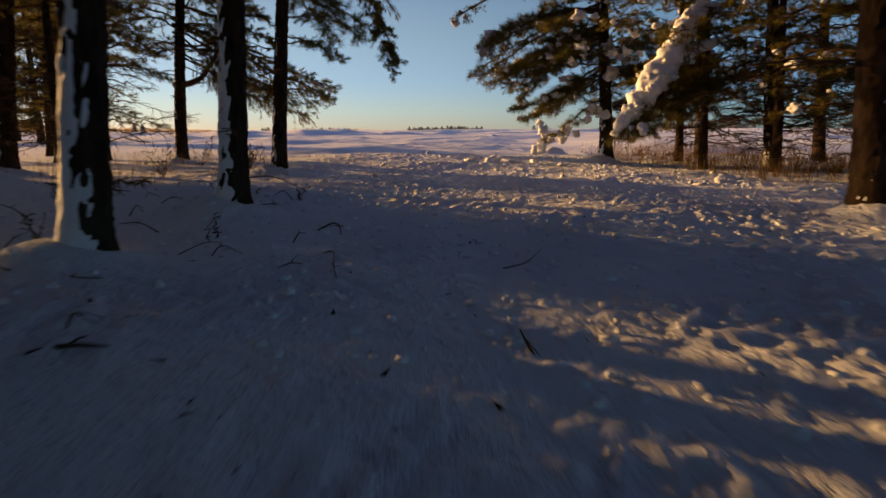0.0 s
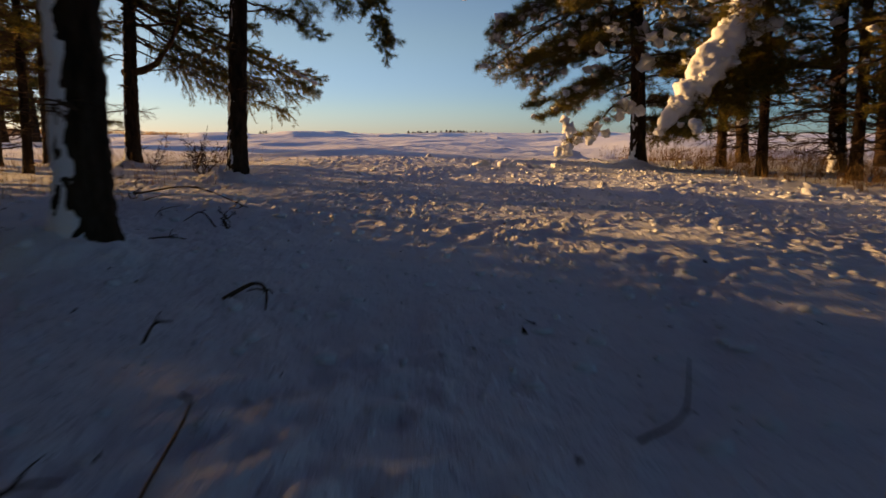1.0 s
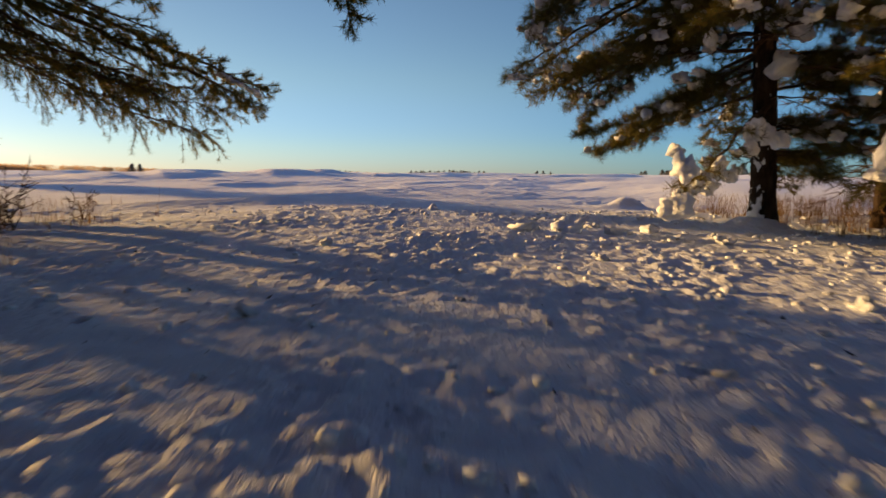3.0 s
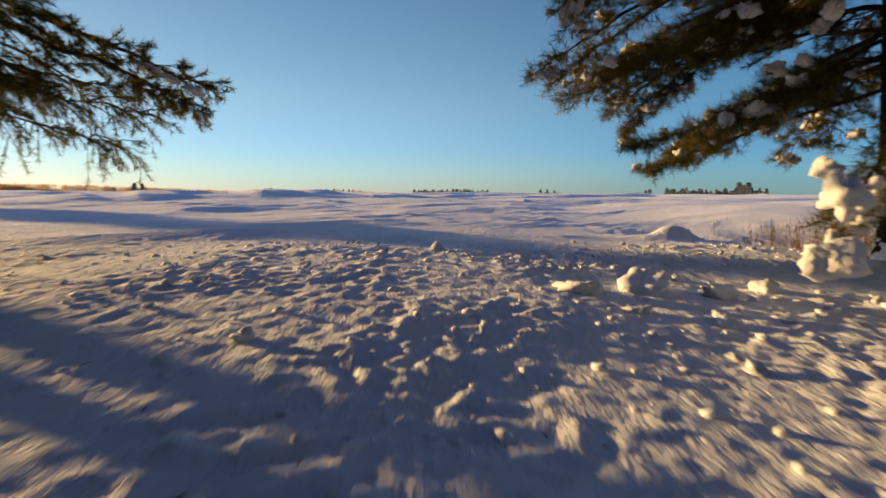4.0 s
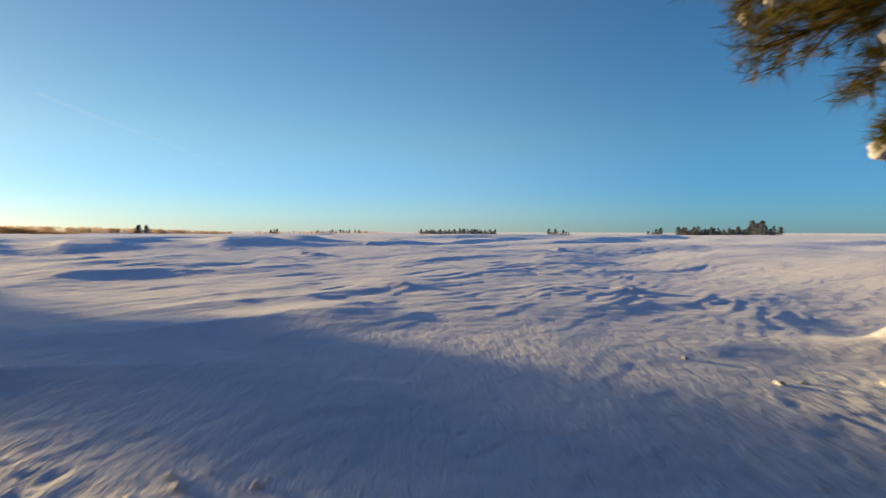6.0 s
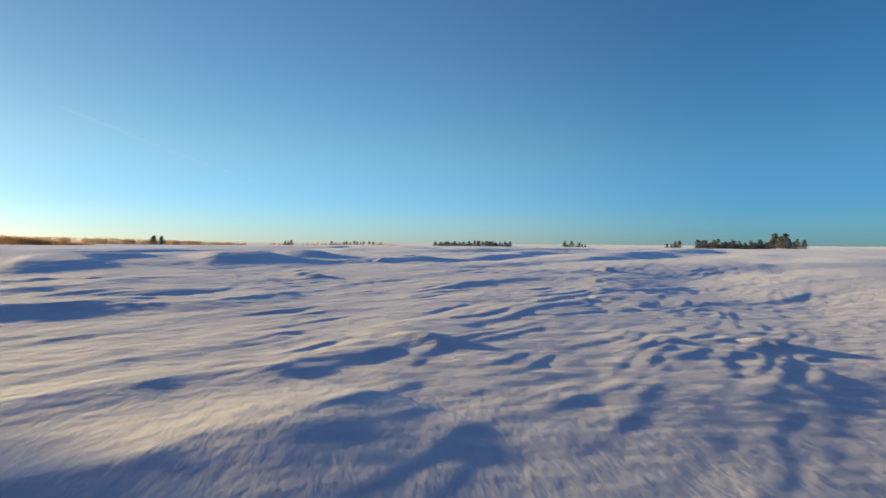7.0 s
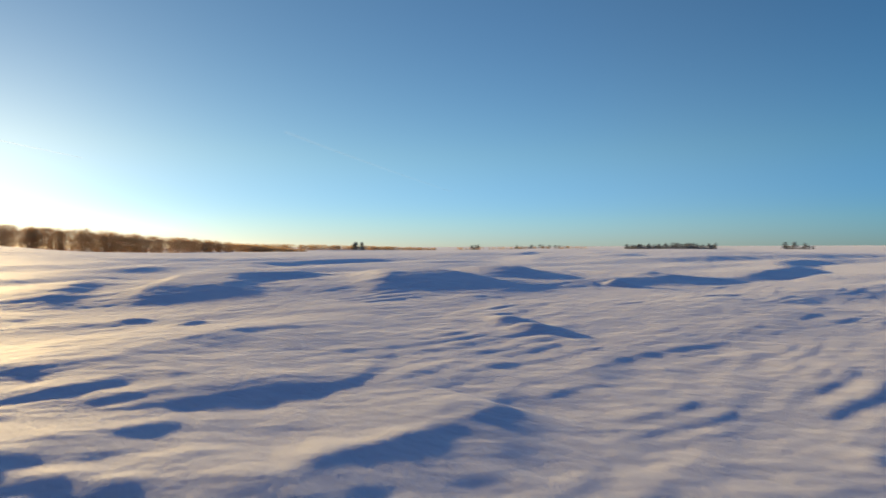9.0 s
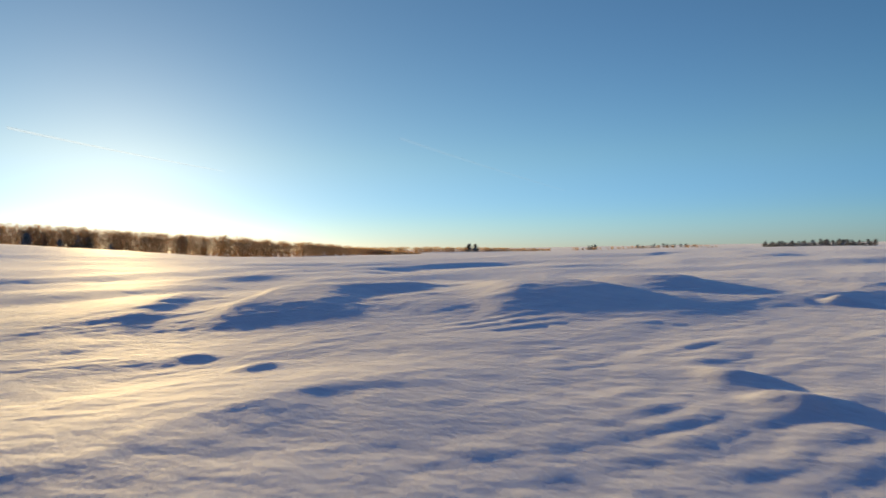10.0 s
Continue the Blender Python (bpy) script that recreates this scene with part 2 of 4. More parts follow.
    # a broad drift whose lee side lies in shade
    crest = -33.6 + 0.33 * (v - 20.1) + 0.5 * perlin(v / 4.0, u / 9.0, 66)
    z = z + 0.33 * np.where(u < crest, step(crest - 8.0, crest, u), step(crest + 4.8, crest, u) ** 1.3) * step(16.5, 21, v) * step(37, 32, v) * (0.5 + 0.5 * step(-0.3, 0.2, perlin(v / 2.6 + 4, u / 6.0, 72)))
    # crisp scales of wind crust, in patches
    patch = 0.0
    for px, py, pr in ((-5.1, 33.2, 1.6), (-2.1, 25.2, 1.1), (1.7, 26.4, 1.6), (-3.7, 28.2, 0.8), (-8.5, 36.8, 1.3), (1.2, 30.5, 2.0), (-7.6, 29.6, 0.9)):
        patch = np.maximum(patch, bell(np.hypot((x - px) / pr, (y - py) / pr)))
    calm = 1 - bell(np.hypot((x + 2.65) / 0.55, (y - 28.5) / 0.75) ** 2) - 0.8 * bell(np.hypot((x + 2.2) / 0.6, (y - 28.0) / 1.6) ** 2) * 0.5
    curl = 1.0 * perlin(u / 1.9, v / 3.4, 61) + 0.3 * perlin(u / 0.6, v / 1.1, 62)
    scales = saw(u / 0.5 + curl) * np.maximum(0.85 * step(-0.2, 0.35, perlin(u / 1.3 + 3, v / 2.2, 63)), patch * step(-0.5, 0.1, perlin(u / 0.5, v / 0.45, 71)))
    small = saw(u / 0.3 + 1.0 * perlin(u / 0.8, v / 1.5, 64)) * step(-0.25, 0.35, perlin(u / 0.8, v / 1.2, 65))
    z = z + f * calm * (0.45 + 0.55 * step(22.5, 25, y)) * ((0.012 * scales * (1 + 0.85 * patch) + 0.011 * small) * np.maximum(0.45 + 0.35 * few, patch) + 0.005 * fine + 0.006 * perlin(x / 0.33, y / 0.26, 49)) * step(46, 20, far)
    z = z + f * 0.42 * step(18, 60, far) * step(600, 200, far) * perlin(x / 38 + 0.4, y / 30, 38)
    z = z + f * (0.03 - 0.042 * (np.sqrt(np.maximum(x + 1.8, 0) ** 2 + 1.0) - 1.0)) * step(12, 6, np.abs(x + 1.5)) * step(36, 28, y)
    # the mound at the left, mostly out of view, is added to shade the track
    z = z - 0.035 * np.clip(x - 0.4, 0, 6) * step(12, 16, y) * step(26, 22, y) + 0.42 * bell(np.hypot((x + 4.9) / 0.9, (y - 5.35) / 0.9) ** 1.5)
    # single drifts and lumps
    wx, wy = x + 0.12 * perlin(x / 0.7, y / 0.7, 81), y + 0.12 * perlin(x / 0.7 + 7, y / 0.7, 82)
    z = z + ridge(wx, wy, [(-8.0, 27.6), (-6.0, 28.4), (-5.0, 28.75), (-4.7, 29.4), (-4.4, 30.2), (-4.3, 30.5)], 0.09, 1.3, 0.95, 0.3)
    z = z + ridge(wx, wy, [(-8.9, 29.3), (-8.45, 30.4), (-8.56, 31.2), (-8.5, 32.1), (-8.1, 33.1), (-7.6, 34.0), (-7.3, 35.8)], 0.11, 2.4, 2.6)
    z = z + ridge(wx, wy, [(-9.6, 29.6), (-10.1, 31.0), (-9.9, 32.2), (-9.4, 33.4)], 0.03, 1.8, 1.3)
    z = z + ridge(wx, wy, [(-4.6, 21.4), (-3.4, 22.0), (-2.5, 22.7), (-2.1, 23.1), (-1.85, 23.6), (-1.64, 24.0)], 0.10, 1.3, 1.3, 0.4)
    z = z + ridge(wx, wy, [(-4.2, 23.3), (-3.3, 24.2), (-2.6, 24.6), (-2.2, 25.4), (-2.0, 25.9)], 0.045, 0.9, 0.6)
    z = z + ridge(wx, wy, [(-9.4, 29.6), (-6.4, 30.4), (-4.3, 31.5)], 0.035, 1.6, 0.9)
    z = z + ridge(wx, wy, [(-9.4, 30.5), (-9.0, 31.8), (-8.4, 33.5), (-7.5, 36.0)], 0.035, 1.6, 1.2)
    z = z + ridge(wx, wy, [(-13.2, 30.6), (-13.6, 32.0), (-13.4, 33.6)], 0.06, 1.6, 1.0)
    for lx, ly, lh in ((-9.9, 32.9, 0.055), (-11.2, 33.0, 0.05), (2.5, 26.8, 0.08), (-1.45, 26.0, 0.06), (-5.4, 34.6, 0.08), (-4.8, 33.9, 0.08), (3.3, 37.6, 0.12), (-4.1, 40.9, 0.14)):
        z = z + lh * bell(np.hypot((wx - lx) / 0.26, (wy - ly) / 0.2) ** 1.3)
    z = z + ridge(x, y, [(-6.5, 19.4), (-3.6, 20.6), (-1.7, 21.0)], 0.09, 1.2, 0.9)
    z = z + 0.24 * bell(np.hypot((x - 4.5) / 0.42, (y - 23.1) / 0.30) ** 1.5) + 0.13 * bell(np.hypot((x - 4.0) / 0.8, (y - 22.9) / 0.5))
    z = z + 0.12 * bell(np.hypot((x + 0.49) / 0.075, (y - 18.2) / 0.075) ** 1.2)
    for tx, ty, r in ((-2.31, 3.47, 0.15), (-2.27, 5.93, 0.20), (-3.42, 11.7, 0.22), (-7.35, 16.0, 0.2), (5.08, 17.95, 0.24), (-9.5, 12.4, 0.2), (5.45, 7.0, 0.25)):
        d = np.hypot(x - tx, y - ty)
        z = z + 0.22 * bell(np.maximum(0, d - r) / 0.27) * (0.6 + 0.4 * np.clip((tx - x - y + ty) / 0.6, -1, 1))
    return z


def spaced(lo, runs, before, after, reach=2600):
    """Grid lines: even runs of (end, cell) from lo on, then cells that grow by the factors before and after them."""
    mid = [lo]
    for end, cell in runs:
        mid += list(np.linspace(mid[-1], end, int(round((end - mid[-1]) / cell)) + 1)[1:])
    out, s, v = [], runs[-1][1], mid[-1]
    while v < mid[-1] + reach:
        s *= after
        v += s
        out.append(v)
    back, s, v = [], runs[0][1], lo
    while v > lo - reach:
        s *= before
        v -= s
        back.append(v)
    return np.array(back[::-1] + mid + out)


def grid_mesh(name, gx, gy, height):
    X, Y = np.meshgrid(gx, gy)
    Z = height(X, Y)
    nx, ny = len(gx), len(gy)
    idx = np.arange(nx * ny).reshape(ny, nx)
    quads = np.stack([idx[:-1, :-1], idx[:-1, 1:], idx[1:, 1:], idx[1:, :-1]], -1).reshape(-1, 4)
    return raw_mesh(name, np.stack([X, Y, Z], -1).reshape(-1, 3), quads, True)


def raw_mesh(name, verts, faces, smooth=False):
    me = bpy.data.meshes.new(name)
    verts, faces = np.asarray(verts, np.float32), np.asarray(faces, np.int32)
    k = faces.shape[1]
    me.vertices.add(len(verts))
    me.vertices.foreach_set("co", verts.ravel())
    me.loops.add(faces.size)
    me.loops.foreach_set("vertex_index", faces.ravel())
    me.polygons.add(len(faces))
    me.polygons.foreach_set("loop_start", np.arange(len(faces), dtype=np.int32) * k)
    if smooth:
        me.polygons.foreach_set("use_smooth", np.ones(len(faces), bool))
    me.update(calc_edges=True)
    return me


# ---- ground ----
GX = spaced(-15.0, [(-4.0, 0.075), (4.0, 0.042), (7.0, 0.06)], 1.06, 1.08)
GY = spaced(0.2, [(18.0, 0.042), (32.0, 0.052), (42.0, 0.08)], 1.16, 1.06)
ground_mesh = grid_mesh("ground", GX, GY, ground_height)
ground_mesh.materials.append(SNOW)
ground = tagged(new("ground", ground_mesh), "rough wind-carved snow over forest floor and open field", "snow ground", kind="structure")
heights = np.empty(len(ground_mesh.vertices) * 3, np.float32)
ground_mesh.vertices.foreach_get("co", heights)
GZ = heights.reshape(len(GY), len(GX), 3)[:, :, 2].copy()


def ground_at(x, y):
    """The height of the sheet at a place."""
    i, j = int(np.searchsorted(GX, x)) - 1, int(np.searchsorted(GY, y)) - 1
    s, t = (x - GX[i]) / (GX[i + 1] - GX[i]), (y - GY[j]) / (GY[j + 1] - GY[j])
    return float((GZ[j, i] * (1 - s) + GZ[j, i + 1] * s) * (1 - t) + (GZ[j + 1, i] * (1 - s) + GZ[j + 1, i + 1] * s) * t)


# ---- builders ----
def part(name, mesh, mat, parent, label=""):
    """One mesh as one object under a thing or a part."""
    if not mesh.materials:
        mesh.materials.append(mat)
    ob = new(name, mesh)
    ob.parent = parent
    return tagged(ob, label) if label else ob


def thing(name, place, label, category, group=""):
    ob = new(name)
    ob.empty_display_size = 0.2
    ob.location = place
    return tagged(ob, label, category, group)


class Soup:
    """Collects tubes and needles as arrays."""
    def __init__(self):
        self.v, self.f, self.n = [], [], 0

    def add(self, v, f):
        self.v.append(v)
        self.f.append(f + self.n)
        self.n += len(v)

    def mesh(self, name, smooth=True):
        return raw_mesh(name, np.concatenate(self.v), np.concatenate(self.f), smooth) if self.v else None


def unit(v):
    return v / (np.linalg.norm(v) + 1e-9)


def cross3(p, q):
    return np.stack([p[..., 1] * q[..., 2] - p[..., 2] * q[..., 1], p[..., 2] * q[..., 0] - p[..., 0] * q[..., 2], p[..., 0] * q[..., 1] - p[..., 1] * q[..., 0]], -1)


def smooth_line(pts, n):
    """n points on a curve through pts."""
    pts = np.asarray(pts, float)
    p = np.vstack([2 * pts[0] - pts[1], pts, 2 * pts[-1] - pts[-2]])
    out = []
    for s in np.linspace(0, len(pts) - 1 - 1e-6, n):
        i = int(s)
        u = s - i
        a, b, c, d = p[i], p[i + 1], p[i + 2], p[i + 3]
        out.append(0.5 * (2 * b + (c - a) * u + (2 * a - 5 * b + 4 * c - d) * u * u + (3 * b - a - 3 * c + d) * u ** 3))
    return np.array(out)


def tube(soup, line, r0, r1, sides=5):
    k = len(line)
    t = np.gradient(line, axis=0)
    t /= np.linalg.norm(t, axis=1)[:, None] + 1e-9
    ref = np.array([0.31, 0.17, 0.93]) if abs(t[0][2]) < 0.85 else np.array([1.0, 0.2, 0])
    u = cross3(t, ref)
    u /= np.linalg.norm(u, axis=1)[:, None] + 1e-9
    w = cross3(t, u)
    ang = np.linspace(0, 2 * np.pi, sides, endpoint=False)
    r = np.linspace(r0, r1, k)[:, None, None]
    v = line[:, None, :] + r * (np.cos(ang)[None, :, None] * u[:, None, :] + np.sin(ang)[None, :, None] * w[:, None, :])
    i = np.arange(k - 1)[:, None] * sides
    j = np.arange(sides)[None, :]
    f = np.stack([i + j, i + (j + 1) % sides, i + sides + (j + 1) % sides, i + sides + j], -1).reshape(-1, 4)
    soup.add(v.reshape(-1, 3), f)


def needles(rng, spots, ways, count, length, width, spread=1.15):
    """Tufts of needles: thin triangles round each shoot."""
    n = len(spots)
    p = np.repeat(spots, count, 0)
    d = np.repeat(ways, count, 0)
    rad = rng.normal(size=(n * count, 3))
    rad -= (rad * d).sum(1)[:, None] * d
    rad /= np.linalg.norm(rad, axis=1)[:, None] + 1e-9
    tilt = rng.uniform(0.25, 1.0, n * count)[:, None] * spread * 1.2
    way = d * np.cos(tilt) + rad * np.sin(tilt)
    way[:, 2] += 0.12
    ln = length * rng.uniform(0.7, 1.15, n * count)[:, None]
    start = p + d * rng.uniform(-0.9, 0.25, n * count)[:, None] * length
    side = cross3(way, rng.normal(size=(n * count, 3)))
    side /= np.linalg.norm(side, axis=1)[:, None] + 1e-9
    a, b, c = start - side * width / 2, start + side * width / 2, start + way * ln
    v = np.stack([a, b, c], 1).reshape(-1, 3)
    return v, np.arange(len(v)).reshape(-1, 3)


def clump_mesh(seed, size, lumps=0.35, detail=3):
    """A hanging lump of snow: rounded, uneven, flattish below."""
    bm = bmesh.new()
    bmesh.ops.create_icosphere(bm, subdivisions=detail, radius=1)
    off = Vector((seed * 3.7, seed * 1.3, seed * 2.1))
    for v in bm.verts:
        k = 1 + lumps * noise.noise(v.co * 1.5 + off) + 0.5 * lumps * noise.noise(v.co * 3.3 + off) + 0.28 * lumps * noise.noise(v.co * 7 + off)
        c = v.co * k
        if c.z < -0.5:
            c.z = -0.5 + (c.z + 0.5) * 0.5
        v.co = Vector((c.x * size[0], c.y * size[1], c.z * size[2]))
    me = bpy.data.meshes.new("snow_clump")
    bm.to_mesh(me)
    bm.free()
    me.polygons.foreach_set("use_smooth", np.ones(len(me.polygons), bool))
    return me


CLUMPS = [clump_mesh(i, (1, 0.85, 0.9), 0.8) for i in range(7)]


def snow_clump(parent, at, size, rng):
    ob = new("snow_clump", CLUMPS[int(rng.integers(len(CLUMPS)))])
    if not ob.data.materials:
        ob.data.materials.append(LUMP_SNOW)
    ob.parent = parent
    ob.location = Vector(at)
    ob.rotation_euler = (rng.uniform(-0.3, 0.3), rng.uniform(-0.3, 0.3), rng.uniform(0, 6.28))
    ob.scale = size
    return ob


def bough(tree, line, rng, r0=0.04, twigs=12, reach=0.7, tuft=34, green=1.0, snow=0.0, droop=0.25, needle=0.085, width=0.006, start=0.25, subs=4, gap=0.075):
    """A limb with side twigs, needle tufts and the snow on it. Points are in the tree's own space."""
    wood, spots, ways = Soup(), [], []
    n = max(6, len(line) * 4)
    main = smooth_line(line, n)
    main[1:-1] += rng.normal(size=(n - 2, 3)) * 0.018
    tube(wood, main, r0, r0 * 0.22, 6)
    whole = np.linalg.norm(np.diff(main, axis=0), axis=1).sum()
    flip = 1

    def shoot(p, d, ln, depth):
        bend = np.array([0, 0, -droop * ln * rng.uniform(0.2, 1.0)])
        tip = p + d * ln + bend
        mid = p + d * ln * 0.5 + bend * 0.1 + rng.normal(size=3) * 0.04 * ln
        curve = smooth_line([p, mid, tip], 4) if depth == 0 else np.array([p, mid, tip])
        curve[-1][2] += 0.08 * ln * (1 if green else 0)
        tube(wood, curve, 0.0035 + 0.007 * ln * (2 - depth), 0.003, 3)
        if depth == 0 and subs:
            for k in range(subs):
                s = (k + rng.uniform(0.3, 1)) / (subs + 0.3)
                q = curve[min(3, int(s * 3))]
                t = unit(curve[-1] - curve[0])
                sd = unit(cross3(t, rng.normal(size=3) * np.array([0.5, 0.5, 1.0])))
                shoot(q, unit(t * 0.8 + sd * 0.8), ln * rng.uniform(0.3, 0.6) * (1.1 - 0.4 * s), 1)
        if green and rng.random() < green:
            m = max(1, int(ln * (0.75 if depth == 0 else 0.9) / gap))
            for k in range(m):
                s = 1 - k / m * (0.3 if depth == 0 else 0.5)
                e = len(curve) - 1
                i = min(e - 1, int(s * e - 1e-6))
                u = s * e - i
                spots.append(curve[i] * (1 - u) + curve[i + 1] * u)
                ways.append(unit(curve[i + 1] - curve[i] + np.array([0, 0, 0.15 * ln / e])))

    for k in range(twigs):
        s = start + (1 - start) * (k + rng.uniform(0, 0.9)) / twigs
        i = min(n - 2, int(s * (n - 1)))
        t = unit(main[i + 1] - main[i])
        out = unit(np.cross(t, [0, 0, 1])) * flip
        flip = -flip
        d = unit(out * rng.uniform(0.5, 1.1) + t * rng.uniform(0.5, 1.0) + np.array([0, 0, rng.uniform(-0.35, 0.4)]))
        shoot(main[i], d, reach * rng.uniform(0.55, 1.1) * (1.15 - 0.65 * s), 0)
    shoot(main[-2], unit(main[-1] - main[-3]), reach * 0.45, 0)
    limb = part("branch", wood.mesh("branch"), TWIG, tree)
    if spots:
        spots, ways = np.array(spots), np.array(ways)
        v, f = needles(rng, spots, ways, tuft, needle, width)
        part("needles", raw_mesh("needles", v, f), NEEDLE, limb, "dark olive-green pine needles in tufts")
        if snow:
            for i in rng.choice(len(spots), min(len(spots), int(round(snow))), replace=False):
                k = rng.uniform(0.045, 0.11) * rng.choice([0.6, 1, 1, 1.4])
                snow_clump(limb, spots[i] + np.array([0, 0, 0.02 + 0.3 * k]), (k * rng.uniform(0.8, 1.4), k, k * rng.uniform(0.7, 1.1)), rng)
    return limb


def trunk_mesh(rng, height, r, lean=(0, 0), shell=False, seed=1.0, top=None, cake=0.0, fine=False):
    """A tapered trunk with root flare and plated bark; shell: the snow driven against one side of it."""
    rows, cols = (210, 40) if fine else (110, 28)
    top = top or height
    zs = np.concatenate([np.linspace(-0.35, min(5.0, top), rows), np.linspace(5.0, height, 14)[1:]]) if top > 5 and not shell else np.linspace(-0.35, top, rows)
    v = []
    for z in zs:
        s = max(0, z) / height
        rad = r * (1 - 0.85 * s ** 1.1) * (1 + 0.45 * math.exp(-max(0, z + 0.1) / 0.22))
        cx, cy = lean[0] * z + 0.05 * math.sin(z * 0.55 + seed), lean[1] * z + 0.04 * math.cos(z * 0.45 + seed)
        for j in range(cols):
            a = 2 * math.pi * j / cols
            p = Vector((math.cos(a), math.sin(a), 0))
            q = Vector((p.x * 1.3, p.y * 1.3, z * 1.1)) + Vector((seed * 5, 0, 0))
            bark = 0.022 * (noise.noise(Vector((q.x * 5, q.y * 5, z * 12 + seed))) + 0.6 * noise.noise(Vector((q.x * 9, q.y * 9, z * 26 + seed))))
            d = rad + bark * min(1, rad / 0.1)
            if shell:
                face = -p.x * 0.85 - p.y * 0.5
                mask = face * 0.9 - 0.1 + 0.3 * noise.noise(Vector((q.x * 7, q.y * 7, z * 19 + seed))) + 0.55 * noise.noise(Vector((q.x * 1.2, q.y * 1.2, z * 1.8 + seed))) + 0.7 * noise.noise(Vector((q.x * 2.5, q.y * 2.5, z * 7.0 + seed))) - 0.05 * z + cake
                mask += 0.45 * math.exp(-max(0, z) / 0.25)
                d = rad + 0.5 * bark + 0.018 * max(-1.5, min(0.8, mask * 1.4))
            v.append((cx + p.x * d, cy + p.y * d, z))
    rows = len(zs)
    i = np.arange(rows - 1)[:, None] * cols
    j = np.arange(cols)[None, :]
    f = np.stack([i + j, i + (j + 1) % cols, i + cols + (j + 1) % cols, i + cols + j], -1).reshape(-1, 4)
    return raw_mesh("trunk", v, f, True)


def crown_top(tree, rng, low, height, spread, stem):
    """The closed upper crown."""
    wood, spots, ways = Soup(), [], []
    for k in range(30):
        s = (k + rng.uniform(0, 0.9)) / 30
        z = low + (height - low) * s
        a = k * 2.4 + rng.uniform(-0.4, 0.4)
        ln = spread * (1 - 0.8 * s) * rng.uniform(0.7, 1.15)
        d = np.array([math.cos(a), math.sin(a), 0.15])
        p0 = stem(z)
        tube(wood, smooth_line([p0, p0 + d * ln * 0.5, p0 + d * ln], 5), 0.03, 0.008, 4)
        for j in range(14):
            u = rng.uniform(0.2, 1.05)
            way = unit(d + rng.normal(size=3) * np.array([1.0, 1.0, 0.4]))
            for q in range(4):
                spots.append(p0 + d * ln * u + way * (0.12 + 0.22 * q) * (1.15 - 0.5 * u) + rng.normal(size=3) * 0.07)
                ways.append(way)
    part("upper_branches", wood.mesh("upper_branches"), TWIG, tree)
    v, f = needles(rng, np.array(spots), np.array(ways), 8, 0.30, 0.036)
    part("crown", raw_mesh("crown", v, f), NEEDLE, tree)


def pine(place, height, r, seed, label, lean=(0, 0), crown=4.0, limbs=18, spread=2.6, snow=0.0, shell=True, dead=6, boughs=(), tuft=24, width=0.008, needle=0.12, twigs=11, dead_low=0.9, group="pines", subs=4, gap=0.11, cake=-0.35, dead_long=1.9):
    """A pine: bark trunk, dead lower twigs, living boughs above, any given boughs (world points) with their own looks."""
    rng = np.random.default_rng(seed)
    z0 = ground_at(*place)
    tree = thing("pine_tree", (place[0], place[1], z0), label, "pine tree", group)
    part("trunk", trunk_mesh(rng, height, r, lean, False, seed * 0.37, fine=shell), BARK, tree)
    if shell:
        part("trunk_snow", trunk_mesh(rng, height, r, lean, True, seed * 0.37, 5.0, cake, True), CLUMP_SNOW, tree, "snow driven against one side of the bark")

    def stem(z):
        return np.array([lean[0] * z + 0.05 * math.sin(z * 0.55 + seed * 0.37), lean[1] * z + 0.04 * math.cos(z * 0.45 + seed * 0.37), z])
    for k in range(dead):
        z = dead_low + (crown - dead_low + 0.6) * (k + rng.uniform(0, 0.8)) / dead
        a = rng.uniform(0, 6.28)
        d = np.array([math.cos(a), math.sin(a), rng.uniform(-0.15, 0.25)])
        ln = rng.uniform(0.5, dead_long)
        p = stem(z)
        bough(tree, [p, p + d * ln * 0.5, p + d * ln + np.array([0, 0, -0.12 * ln])], rng, 0.016, 10, 0.36 * ln, 0, 0.0, 0, 0.3, start=0.15, subs=3)
    for k in range(limbs):
        s = (k + rng.uniform(0, 0.9)) / limbs
        z = crown + (min(height - 0.4, 6.0) - crown) * s
        a = k * 2.4 + rng.uniform(-0.4, 0.4)
        ln = spread * (1 - 0.3 * s) * rng.uniform(0.7, 1.15)
        rise = 0.1 + 0.3 * s
        p = stem(z)
        d = np.array([math.cos(a), math.sin(a), 0])
        bough(tree, [p, p + d * ln * 0.45 + [0, 0, rise * 0.3 * ln], p + d * ln + [0, 0, (rise - 0.45) * 0.4 * ln]], rng, 0.035 * (1 - 0.6 * s), twigs, 0.34 * ln, tuft, 1.0, snow, 0.2, needle, width, subs=subs, gap=gap)
    base = np.array([place[0], place[1], z0])
    for line, opts in boughs:
        opts = dict(opts)
        for k in range(opts.pop("fan", 1)):
            pts = np.array(line, float) - base
            if k:
                pts += np.outer(np.linspace(0, 1, len(pts)), np.clip(rng.normal(size=3), -1.2, 1.2) * np.array([0.42, 0.42, 0.3]) + [0, 0, 0.12]) + np.array([0, 0, rng.uniform(-0.15, 0.35)])
            bough(tree, pts, rng, **opts)
    if height > 8.5:
        crown_top(tree, rng, 6.0, height, spread * 1.15, stem)
    return tree



